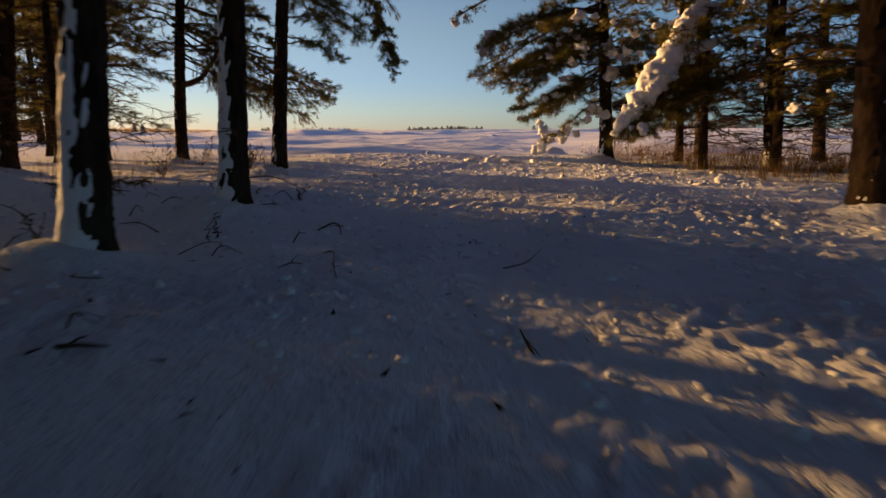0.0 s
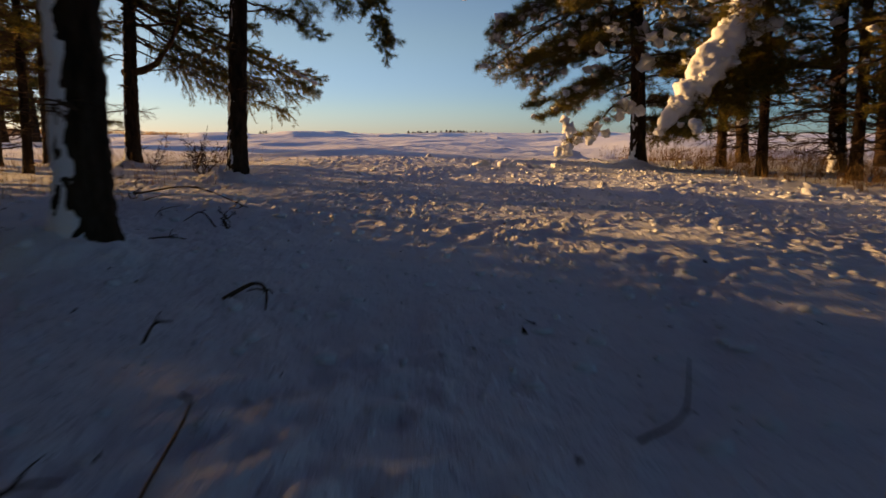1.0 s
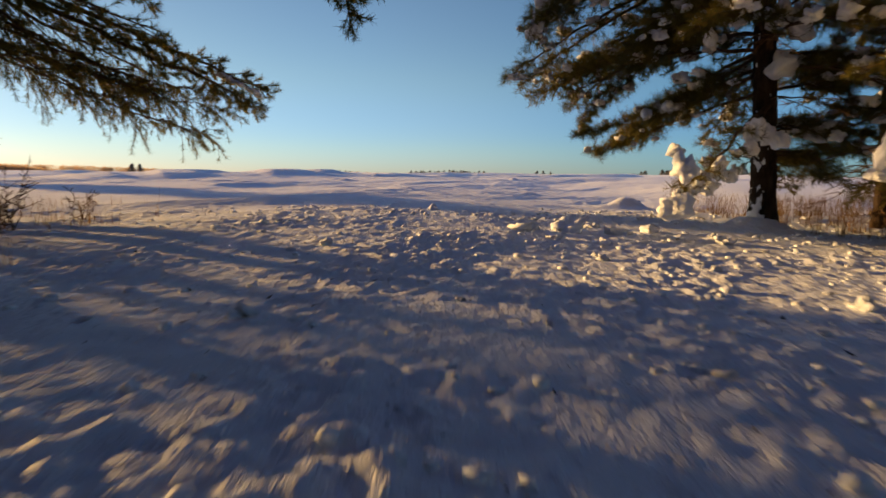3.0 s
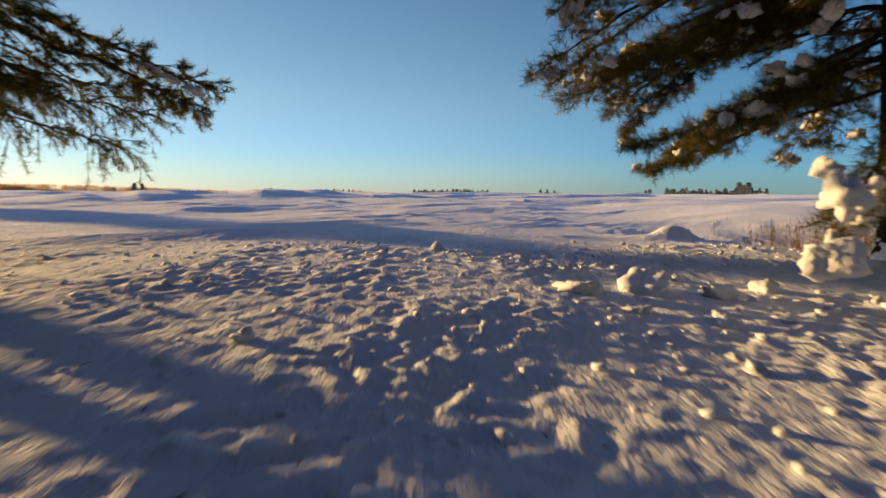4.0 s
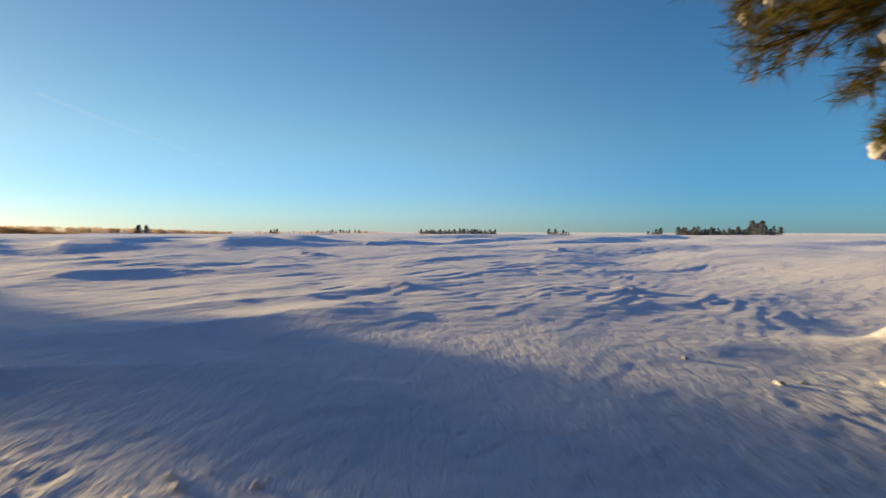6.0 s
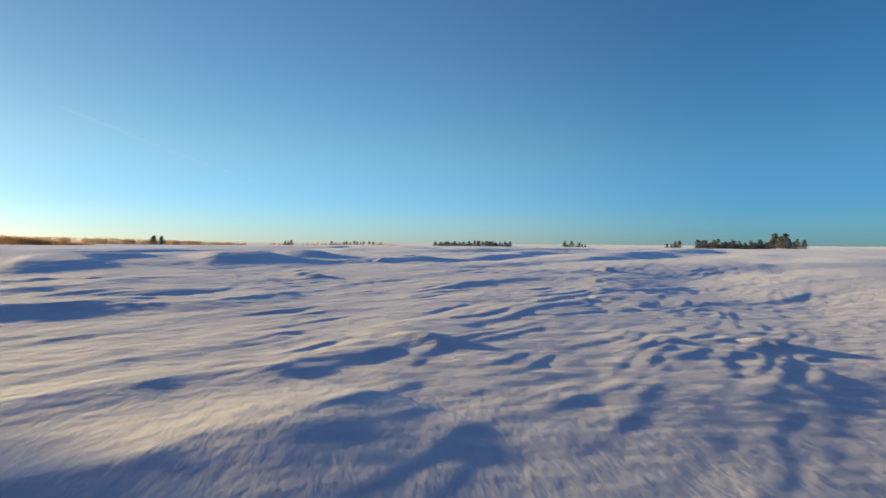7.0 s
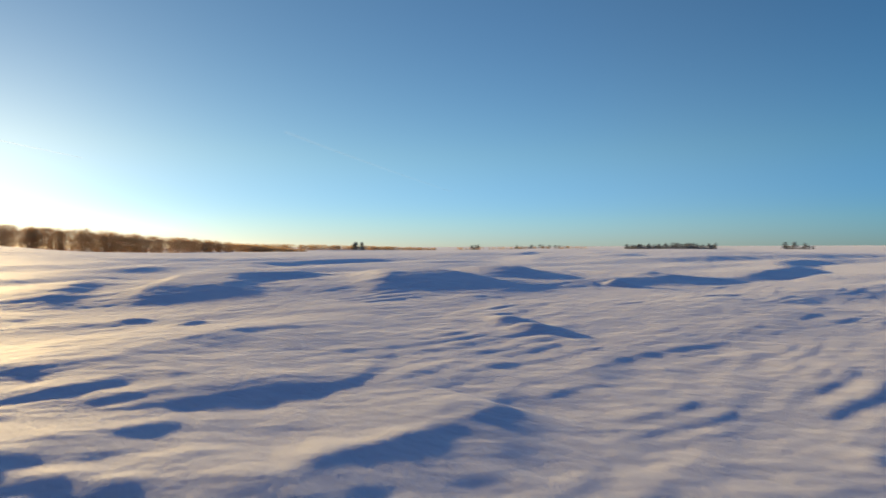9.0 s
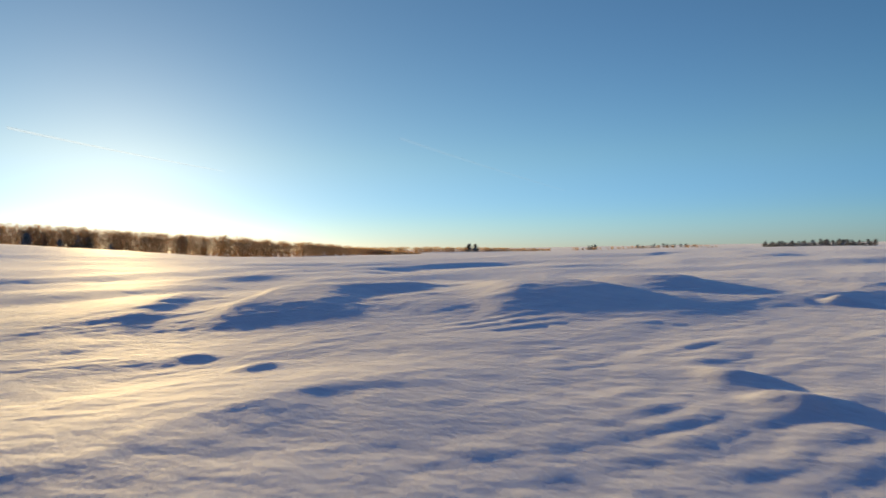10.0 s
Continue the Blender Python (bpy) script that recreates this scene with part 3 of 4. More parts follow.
def mantle_mesh(pts, widths, seed):
    """A long lumpy mantle of snow lying along a bough."""
    n, cols = 90, 30
    line = smooth_line(pts, n)
    w = np.interp(np.linspace(0, 1, n), np.linspace(0, 1, len(widths)), widths)
    t = np.gradient(line, axis=0)
    t /= np.linalg.norm(t, axis=1)[:, None]
    v = []
    for i in range(n):
        u = Vector(np.cross(t[i], [0.2, 1, 0.1])).normalized()
        s = Vector(t[i]).cross(u).normalized()
        for j in range(cols):
            a = 2 * math.pi * j / cols
            d = u * math.cos(a) + s * math.sin(a) * 0.8
            q = Vector(line[i]) * 3.2 + d * 0.9 + Vector((seed, 0, 0))
            k = 1 + 0.42 * noise.noise(q) + 0.34 * noise.noise(q * 2.3) + 0.26 * abs(noise.noise(q * 5)) - 0.08
            v.append(Vector(line[i]) + d * (w[i] * k * math.sin(math.pi * min(1, (i + 0.3) / 7, (n - 0.7 - i) / 5) / 2)))
    i = np.arange(n - 1)[:, None] * cols
    j = np.arange(cols)[None, :]
    f = np.stack([i + j, i + (j + 1) % cols, i + cols + (j + 1) % cols, i + cols + j], -1).reshape(-1, 4)
    return raw_mesh("snow_mantle", [tuple(p) for p in v], f, True)


# ---- pines ----
FULL = dict(tuft=24, width=0.008, needle=0.165, subs=5, gap=0.12)
LEFT = dict(tuft=36, width=0.008, needle=0.1, subs=6, gap=0.09)
SPARSE = dict(tuft=24, width=0.006, needle=0.09, subs=5, gap=0.11)
pine((-2.31, 3.47), 13, 0.125, 3, "dark pine trunk plastered with driven snow, standing beside the track", (0.125, 0.0), crown=5.5, limbs=12, spread=2.4, dead=10, dead_low=0.25, dead_long=0.7, cake=-0.22)
pine((-2.27, 5.93), 13, 0.14, 5, "tall pine with snow-streaked bark and broken dead twigs", (0.085, 0.01), crown=5.0, limbs=12, spread=2.5, dead=8, dead_low=0.3, dead_long=0.8, cake=-0.5)
pine((-3.42, 11.7), 12, 0.145, 7, "leaning pine with dark bark at the edge of the field", (0.105, 0.0), crown=3.8, limbs=14, spread=2.6, dead=5, cake=-1.0, boughs=[
    ([(-3.1, 11.7, 3.6), (-2.6, 12.6, 3.5), (-1.9, 13.6, 2.9)], dict(r0=0.025, twigs=16, reach=0.6, fan=3, **FULL)),
    ([(-3.15, 11.7, 3.9), (-2.6, 12.0, 4.1), (-1.6, 12.6, 3.8)], dict(r0=0.025, twigs=16, reach=0.6, fan=3, **FULL)),
    ([(-3.2, 11.7, 2.7), (-2.8, 12.5, 2.7), (-2.3, 13.2, 2.4)], dict(r0=0.018, twigs=12, reach=0.5, fan=3, **SPARSE))])
forked = pine((-7.35, 16.0), 11, 0.16, 9, "forked pine whose long boughs reach over the snow bank", (0.085, 0), crown=2.9, limbs=16, spread=3.0, dead=9, cake=-1.0, boughs=[
    ([(-7.3, 16.0, 3.7), (-5.9, 16.9, 3.0), (-4.5, 17.7, 2.35), (-3.55, 18.35, 1.92)], dict(r0=0.05, twigs=34, reach=0.85, droop=0.45, start=0.1, fan=2, **LEFT)),
    ([(-7.3, 16.0, 3.1), (-6.2, 16.6, 2.25), (-5.1, 17.2, 1.7)], dict(r0=0.03, twigs=24, reach=1.0, droop=0.9, fan=3, **SPARSE)),
    ([(-7.3, 16.0, 3.5), (-6.4, 17.0, 2.75), (-5.2, 18.0, 2.1)], dict(r0=0.035, twigs=24, reach=0.9, droop=0.6, fan=2, **SPARSE)),
    ([(-7.3, 16.0, 2.7), (-5.9, 16.8, 2.0), (-4.9, 17.5, 1.55), (-4.2, 17.85, 1.35)], dict(r0=0.02, twigs=28, reach=0.85, droop=0.8, fan=3, **SPARSE)),
    ([(-7.3, 16.0, 4.2), (-5.8, 16.3, 3.8), (-4.6, 16.9, 3.2)], dict(r0=0.035, twigs=22, reach=0.8, droop=0.4, fan=2, **LEFT)),
    ([(-7.4, 16.0, 2.1), (-6.6, 15.9, 2.3), (-6.0, 15.9, 3.2), (-5.8, 15.9, 4.6)], dict(r0=0.09, twigs=8, reach=0.8, **SPARSE)),
    ([(-7.0, 16.0, 6.6), (-4.2, 16.1, 5.9), (-2.1, 16.0, 4.9), (-1.3, 15.9, 4.0)], dict(r0=0.05, twigs=18, reach=0.8, droop=0.6, **SPARSE)),
    ([(-3.6, 15.6, 5.6), (-2.3, 14.6, 4.6), (-1.55, 14.1, 3.2), (-1.2, 13.9, 2.15)], dict(r0=0.016, twigs=18, reach=0.55, droop=0.5, fan=3, **LEFT)),
    ([(-2.6, 16.1, 5.1), (-1.9, 15.9, 4.4), (-1.75, 15.9, 3.8)], dict(r0=0.012, twigs=12, reach=0.5, droop=0.5, fan=2, **LEFT))])
pine((-9.5, 12.4), 12, 0.17, 13, "dark pine among dead twigs at the forest edge", (0.12, 0), crown=2.6, limbs=16, spread=3.0, dead=26, dead_low=0.4, dead_long=2.8, cake=-1.0)
pine((-5.9, 9.4), 10, 0.09, 15, "slender pine with a screen of bare dead twigs", (0.08, 0), crown=3.2, limbs=12, spread=2.4, dead=18, dead_low=0.4, shell=False, dead_long=1.5)
pine((-10.8, 18.2), 11, 0.15, 61, "pine with dense dark boughs behind the forked pine", (0.06, 0), crown=3.3, limbs=16, spread=2.8, dead=5, dead_low=2.2, shell=False, dead_long=1.6)
pine((-13.6, 19.8), 11, 0.15, 63, "pine with dense dark boughs at the field's edge", (0.06, 0), crown=3.4, limbs=16, spread=2.8, dead=5, dead_low=2.2, shell=False, dead_long=1.6)
pine((-11.5, 17.0), 11, 0.17, 17, "pine with low boughs on the edge of the field", (0.1, 0), crown=1.4, limbs=18, spread=3.2, dead=10, dead_low=0.4, shell=False, dead_long=2.6)

for x, y, z, k in ((-3.98, 18.1, 2.3, 0.1), (-3.8, 18.2, 2.22, 0.07), (-3.58, 18.32, 2.1, 0.09)):
    ob = snow_clump(forked, Vector((x, y, z)) - forked.location, (k * 1.3, k * 0.9, k * 0.7), np.random.default_rng(4))

SNOWY = dict(snow=9, **FULL)
right_pine = pine((5.08, 17.95), 12, 0.2, 21, "pine with boughs bowed under heavy snow clumps", (-0.06, 0), crown=2.6, limbs=22, spread=3.0, snow=5, dead=4, dead_low=1.3, shell=True, cake=-1.0, tuft=30, boughs=[
    ([(4.85, 17.9, 3.9), (4.0, 18.9, 3.7), (2.9, 20.2, 3.0), (1.7, 21.2, 2.5)], dict(r0=0.055, twigs=34, reach=1.0, droop=0.3, start=0.2, fan=4, **SNOWY)),
    ([(4.85, 17.9, 3.9), (4.2, 19.3, 3.5), (3.4, 20.5, 2.8), (2.85, 21.3, 2.1)], dict(r0=0.045, twigs=26, reach=0.75, droop=0.25, start=0.2, fan=3, **SNOWY)),
    ([(4.95, 17.95, 2.6), (4.5, 19.1, 2.3), (3.95, 20.1, 1.85), (3.5, 20.6, 1.5)], dict(r0=0.035, twigs=22, reach=0.65, droop=0.2, fan=2, **SNOWY)),
    ([(4.85, 17.9, 4.6), (3.6, 19.2, 4.1), (2.2, 20.2, 3.3), (1.25, 20.6, 2.6)], dict(r0=0.045, twigs=24, reach=0.7, droop=0.25, fan=2, **SNOWY)),
    ([(5.0, 17.9, 2.2), (4.4, 19.2, 1.9), (3.4, 19.8, 1.5), (2.75, 19.95, 1.25)], dict(r0=0.03, twigs=24, reach=0.6, droop=0.25, fan=2, **SNOWY)),
    ([(5.0, 18.0, 2.8), (4.6, 19.5, 2.4), (4.2, 20.8, 1.85), (4.0, 21.5, 1.4)], dict(r0=0.03, twigs=18, reach=0.6, droop=0.25, fan=1, **SNOWY)),
    ([(5.0, 18.0, 3.0), (5.3, 19.3, 2.7), (5.5, 20.4, 2.1), (5.6, 21.2, 1.5)], dict(r0=0.03, twigs=20, reach=0.7, droop=0.3, fan=2, **SNOWY)),
    ([(4.85, 17.9, 4.4), (3.6, 18.4, 4.4), (2.2, 19.1, 3.9), (1.35, 19.5, 3.35)], dict(r0=0.05, twigs=28, reach=0.95, droop=0.3, fan=3, **SNOWY)),
    ([(5.0, 17.9, 1.9), (4.2, 17.0, 1.5), (3.4, 16.2, 0.95), (2.6, 15.5, 0.5)], dict(r0=0.035, twigs=16, reach=0.45, droop=0.4, **SNOWY)),
    ([(3.1, 20.9, 2.55), (2.97, 21.25, 2.15), (2.87, 21.46, 1.85)], dict(r0=0.012, twigs=9, reach=0.28, **FULL)),
    ([(4.95, 17.9, 2.4), (4.2, 18.5, 2.3), (3.4, 19.0, 1.95)], dict(r0=0.03, twigs=18, reach=0.7, fan=3, **SNOWY)),
    ([(4.9, 17.9, 3.1), (4.3, 18.7, 3.2), (3.5, 19.3, 2.9)], dict(r0=0.03, twigs=18, reach=0.7, fan=2, **SNOWY)),
    ([(5.0, 17.9, 2.2), (5.9, 18.0, 2.25), (6.8, 18.0, 1.8)], dict(r0=0.03, twigs=18, reach=0.8, fan=3, **SNOWY)),
    ([(5.0, 17.9, 1.5), (5.8, 17.7, 1.5), (6.6, 17.6, 1.1)], dict(r0=0.025, twigs=16, reach=0.7, fan=2, **SNOWY)),
    ([(5.05, 17.95, 1.2), (5.9, 18.3, 1.15), (6.8, 18.7, 0.75)], dict(r0=0.02, twigs=18, reach=0.7, fan=3, **FULL)),
    ([(5.05, 17.95, 1.0), (5.7, 18.6, 0.9), (6.3, 19.2, 0.5)], dict(r0=0.02, twigs=16, reach=0.6, fan=2, **SPARSE)),
    ([(5.0, 17.9, 2.6), (5.7, 17.0, 2.3), (6.4, 16.3, 1.7)], dict(r0=0.03, twigs=14, reach=0.7, **SNOWY)),
    ([(4.9, 17.9, 3.1), (4.2, 17.2, 3.2), (3.3, 16.9, 2.9)], dict(r0=0.03, twigs=18, reach=0.8, fan=2, **SNOWY)),
    ([(4.9, 17.9, 3.6), (3.9, 18.3, 3.4), (3.0, 18.7, 3.0)], dict(r0=0.03, twigs=20, reach=0.8, fan=2, **SNOWY)),
    ([(4.9, 17.9, 3.3), (6.2, 18.2, 3.4), (7.4, 18.4, 2.9)], dict(r0=0.03, twigs=16, reach=0.8, fan=2, **SNOWY)),
    ([(4.85, 17.9, 4.9), (3.0, 17.0, 4.8), (1.2, 15.6, 4.2), (0.3, 14.6, 3.6)], dict(r0=0.05, twigs=18, reach=0.7, droop=0.5, snow=3, **SPARSE))])
rng = np.random.default_rng(77)
for x, y, z, k in ((2.67, 15.4, 0.85, 0.19), (2.6, 15.5, 1.05, 0.12), (2.55, 15.35, 0.36, 0.21), (3.5, 16.3, 0.85, 0.18), (3.35, 16.2, 0.6, 0.14), (3.85, 16.6, 0.75, 0.14), (4.2, 16.8, 1.15, 0.15), (4.3, 16.9, 1.42, 0.17), (4.55, 17.0, 1.35, 0.15), (4.8, 17.1, 1.3, 0.17),
                      (5.0, 17.6, 2.5, 0.23), (5.35, 17.6, 3.05, 0.2), (4.95, 17.6, 3.25, 0.24), (3.8, 17.4, 2.85, 0.13), (4.1, 17.2, 3.05, 0.12), (1.5, 19.3, 3.75, 0.26), (1.35, 19.4, 3.4, 0.16), (2.5, 19.0, 4.0, 0.3), (2.85, 21.5, 1.8, 0.11), (3.1, 19.0, 4.3, 0.2), (0.3, 14.6, 3.45, 0.12)):
    snow_clump(right_pine, Vector((x, y, z)) - right_pine.location, (k * 0.8, k * 0.75, k * rng.uniform(0.85, 1.15)), rng)

THICK = dict(tuft=26, needle=0.12, width=0.008)
bowed = pine((7.0, 15.4), 8, 0.11, 23, "young pine bowed over by a long mantle of snow", (-0.05, -0.02), crown=1.6, limbs=20, spread=2.6, snow=3, dead=14, dead_low=0.5, dead_long=2.6, shell=False, boughs=[
    ([(6.9, 15.3, 3.9), (6.2, 14.9, 3.5), (5.5, 14.7, 2.2), (4.9, 14.55, 1.3), (4.4, 14.45, 0.75)], dict(r0=0.05, twigs=34, reach=0.9, droop=0.7, snow=6, start=0.1, fan=2, **FULL)),
    ([(6.9, 15.4, 3.2), (6.3, 15.0, 2.4), (5.5, 14.9, 1.4)], dict(r0=0.03, twigs=24, reach=0.8, droop=0.7, fan=3, **FULL)),
    ([(6.9, 15.4, 2.6), (6.4, 14.9, 1.9), (5.8, 14.6, 1.1)], dict(r0=0.03, twigs=22, reach=0.8, droop=0.7, fan=3, **FULL))], **THICK)
mantle = mantle_mesh([np.array(q) - np.array(bowed.location) for q in ((6.75, 15.0, 4.0), (6.1, 14.75, 3.55), (5.75, 14.6, 2.9), (5.35, 14.5, 2.2), (4.9, 14.45, 1.55), (4.55, 14.4, 1.15), (4.28, 14.38, 0.78))], (0.16, 0.24, 0.28, 0.40, 0.28, 0.16, 0.12), 3.0)
part("snow_mantle", mantle, CLUMP_SNOW, bowed, "long lumpy mantle of sunlit snow on a bough")
shoulder = mantle_mesh([np.array(q) - np.array(bowed.location) for q in ((5.45, 14.45, 2.35), (5.9, 14.6, 2.7), (6.4, 14.8, 2.9), (6.9, 15.0, 3.05))], (0.24, 0.2, 0.15, 0.1), 9.0)
part("snow_mantle", shoulder, CLUMP_SNOW, bowed)
for k in range(46):
    s = rng.uniform(0.05, 1)
    q = smooth_line([(6.75, 15.0, 4.0), (6.1, 14.75, 3.55), (5.75, 14.6, 2.9), (5.35, 14.5, 2.2), (4.9, 14.45, 1.55), (4.55, 14.4, 1.15), (4.28, 14.38, 0.78)], 60)[int(s * 59)]
    w = np.interp(s, np.linspace(0, 1, 7), (0.16, 0.24, 0.28, 0.40, 0.28, 0.16, 0.12))
    d = unit(rng.normal(size=3) + np.array([0.1, -0.5, 0.3]))
    r = rng.uniform(0.05, 0.11)
    snow_clump(bowed, Vector(q + d * w * 0.85) - bowed.location, (r, r, r * 0.9), rng)

pine((9.0, 20.0), 10, 0.17, 25, "pine with low twiggy boughs behind dry grass", (-0.07, 0), crown=1.9, limbs=18, spread=2.8, snow=2, dead=14, dead_low=0.5, dead_long=2.6, shell=False)
pine((9.6, 16.6), 11, 0.19, 27, "sunlit pine trunk among many dead boughs", (-0.1, 0), crown=2.2, limbs=18, spread=3.2, dead=22, dead_low=0.5, snow=1, dead_long=3.2, cake=-1.0)
pine((12.6, 19.0), 11, 0.19, 29, "pine deep in the thicket with dead boughs", (-0.1, 0), crown=2.0, limbs=16, spread=3.2, dead=14, dead_low=0.5, shell=False, dead_long=3.0)
pine((5.45, 7.0), 12, 0.25, 31, "thick dark pine trunk flecked with snow by the track", (-0.13, 0), crown=3.2, limbs=16, spread=3.0, dead=16, dead_low=0.5, snow=1, dead_long=2.4, cake=-1.35)
pine((8.8, 11.8), 9, 0.13, 33, "pine with dense drooping twigs beside the track", (-0.08, 0), crown=1.2, limbs=22, spread=2.8, dead=18, dead_low=0.4, snow=2, shell=False, dead_long=2.6)
pine((11.5, 13.5), 10, 0.16, 35, "pine with dense boughs in the thicket", (-0.08, 0), crown=1.2, limbs=18, spread=3.2, dead=12, dead_low=0.4, shell=False, dead_long=2.6)
pine((7.7, 18.7), 9, 0.13, 37, "crowded pine with dense brown twigs beside a snowy pine", (-0.05, 0), crown=1.0, limbs=22, spread=2.0, dead=16, dead_low=0.3, shell=False, snow=2, dead_long=2.2)
pine((8.4, 14.4), 9, 0.12, 38, "crowded pine with dense twigs behind a bowed young pine", (-0.06, 0), crown=1.2, limbs=20, spread=2.2, dead=16, dead_low=0.4, shell=False, dead_long=2.4)
pine((-8.6, 14.2), 9, 0.09, 39, "slender pine screened by fine dead twigs", (0.1, 0), crown=2.2, limbs=14, spread=2.2, dead=24, dead_low=0.5, shell=False, dead_long=2.4)
pine((-7.1, 10.5), 9, 0.08, 57, "thin pine hung with bare dead twigs", (0.06, 0), crown=3.4, limbs=10, spread=2.0, dead=24, dead_low=0.5, shell=False, dead_long=2.0)

# a wood added round about, mostly out of view, to shade and dapple the track
def added_pine(seed, crown, label, spread=3.2, dense=9, long=0.30, wide=0.034):
    rng = np.random.default_rng(seed)
    tree = thing("pine_tree", (0, 0, 0), label, "pine tree", "pines of the wood")
    part("trunk", trunk_mesh(rng, 12, 0.18, (0, 0), False, seed * 0.7), BARK, tree)
    wood, spots, ways = Soup(), [], []
    for k in range(34):
        s = (k + rng.uniform(0, 0.9)) / 34
        z = crown + (11.4 - crown) * s
        a = k * 2.4 + rng.uniform(-0.4, 0.4)
        ln = spread * (1 - 0.75 * s) * rng.uniform(0.7, 1.15)
        d = np.array([math.cos(a), math.sin(a), 0.15])
        main = smooth_line([(0, 0, z), d * ln * 0.5 + [0, 0, z], d * ln + [0, 0, z - 0.1 * ln]], 6)
        tube(wood, main, 0.035, 0.008, 4)
        for j in range(15):
            u = rng.uniform(0.2, 1.05)
            p = np.array([0, 0, z]) + d * ln * u
            way = unit(d + rng.normal(size=3) * np.array([1.0, 1.0, 0.4]))
            for q in range(4):
                spots.append(p + way * (0.12 + 0.22 * q) * (1.15 - 0.5 * u) + rng.normal(size=3) * 0.07)
                ways.append(way)
    part("branches", wood.mesh("branches"), TWIG, tree)
    v, f = needles(rng, np.array(spots), np.array(ways), dense, long, wide)
    part("crown", raw_mesh("crown", v, f), NEEDLE, tree)
    return tree


rng = np.random.default_rng(5)
LOW = added_pine(41, 0.8, "pine with low dense boughs, added as shading and backing wood")
HIGH = added_pine(43, 3.6, "tall pine with a closed crown, added out of view to darken the track")
SLIM = added_pine(47, 0.6, "slender dense young pine, added to lay bands of shade on the track", 1.1)
THIN = added_pine(53, 0.5, "sparse young pine, added to dapple the sunlight on the track", 1.5, 4, 0.16, 0.02)
# the first three slims are added to throw a shade band behind the bank
lows, highs, slims, thins = [], [], [(-19.0, 29.2), (-21.5, 30.6), (-24.0, 32.1)], []
# rows along the sun's heading, spaced to leave lit bands between their shadows
for y0, count in ((-6.0, 7), (-3.2, 7), (-0.7, 7)):
    for i in range(count):
        far = 13 + 27 * (i + rng.uniform(0, 0.8)) / count
        lows.append((-far, y0 + 0.5 * far + rng.uniform(-0.8, 0.8)))
for i in range(6):
    far = 12.5 + 22 * (i + rng.uniform(0, 0.6)) / 6
    slims.append((-far, 5.0 + 0.5 * far + rng.uniform(-0.25, 0.25)))
for i in range(5):
    far = 12.5 + 20 * (i + rng.uniform(0, 0.6)) / 5
    slims.append((-far, 1.0 + 0.5 * far + rng.uniform(-0.2, 0.2)))
for y0 in (6.2, 7.1, 10.2, 10.9):
    far = rng.uniform(13, 20)
    thins.append((-far, y0 + 0.5 * far))
for i in range(14):
    lows.append((13 + 3.2 * (i % 7) + rng.uniform(-1, 1), 8 + 8 * (i // 7) + rng.uniform(-1.5, 1.5) + 0.5 * (i % 7)))
# unseen crowns round the start, added to cut off the sky light
highs += [(-5.2, 0.2), (-6.0, 4.2), (-4.2, -1.6), (-8.2, 4.6), (-9.4, 2.2), (-4.4, 1.4), (-1.5, -1.4), (1.6, -1.8), (-7.0, 1.8), (-6.6, -2.0), (-2.8, -5.4), (-3.3, 0.3), (3.4, 0.6), (-5.6, 2.6), (5.6, 3.4), (-6.2, 6.0), (-1.8, -3.2), (2.2, -3.0), (-4.8, -3.8), (5.2, -2.6), (8.6, 5.2), (8.4, -0.2), (-8.6, -0.6), (0.6, -6.0), (-3.4, -7.6), (4.4, -7.0), (8.4, -6.2), (-8.0, -6.6), (0.2, -10.5), (-6, -12), (6, -12), (12, -3), (12, 3), (-13, -4)]
lows += [(-11, -10), (11, -10), (-3, -15), (3, -16), (16, -4), (-16, -8), (9, -17), (-10, -17)]
for first, places in ((LOW, lows), (HIGH, highs), (SLIM, slims), (THIN, thins)):
    for i, (x, y) in enumerate(places):
        m = pose(x, y, ground_at(x, y), 0, 0, rng.uniform(0, 360))
        if i == 0:
            first.matrix_basis = m
        else:
            copy_thing(first, m)


# ---- far trees ----
def far_pine(seed):
    rng = np.random.default_rng(seed)
    tree = thing("far_pine", (0, 0, 0), "snow-dusted conifer on the horizon", "conifer", "conifers on the horizon")
    soup = Soup()
    tube(soup, np.array([(0, 0, -1.0), (0.1, 0, 3.0), (0, 0.1, 8.5)]), 0.2, 0.03, 6)
    part("trunk", soup.mesh("trunk"), BARK, tree)
    spots, ways = [], []
    for k in range(90):
        s = rng.uniform(0, 1) ** 0.8
        z = 1.2 + 7.4 * s
        a = rng.uniform(0, 6.28)
        ln = (2.3 * (1 - s) ** 0.7 + 0.35) * rng.uniform(0.5, 1.1)
        for q in np.linspace(0.3, 1, 4):
            spots.append((math.cos(a) * ln * q, math.sin(a) * ln * q, z - 0.15 * ln * q + rng.normal() * 0.1))
            ways.append(unit(np.array([math.cos(a), math.sin(a), 0.1])))
    v, f = needles(rng, np.array(spots), np.array(ways), 9, 0.55, 0.13)
    part("crown", raw_mesh("crown", v, f), FAR_NEEDLE, tree)
    return tree


def at_bearing(yaw, far):
    return -3.0 - far * math.sin(radians(yaw)), 26.0 + far * math.cos(radians(yaw))


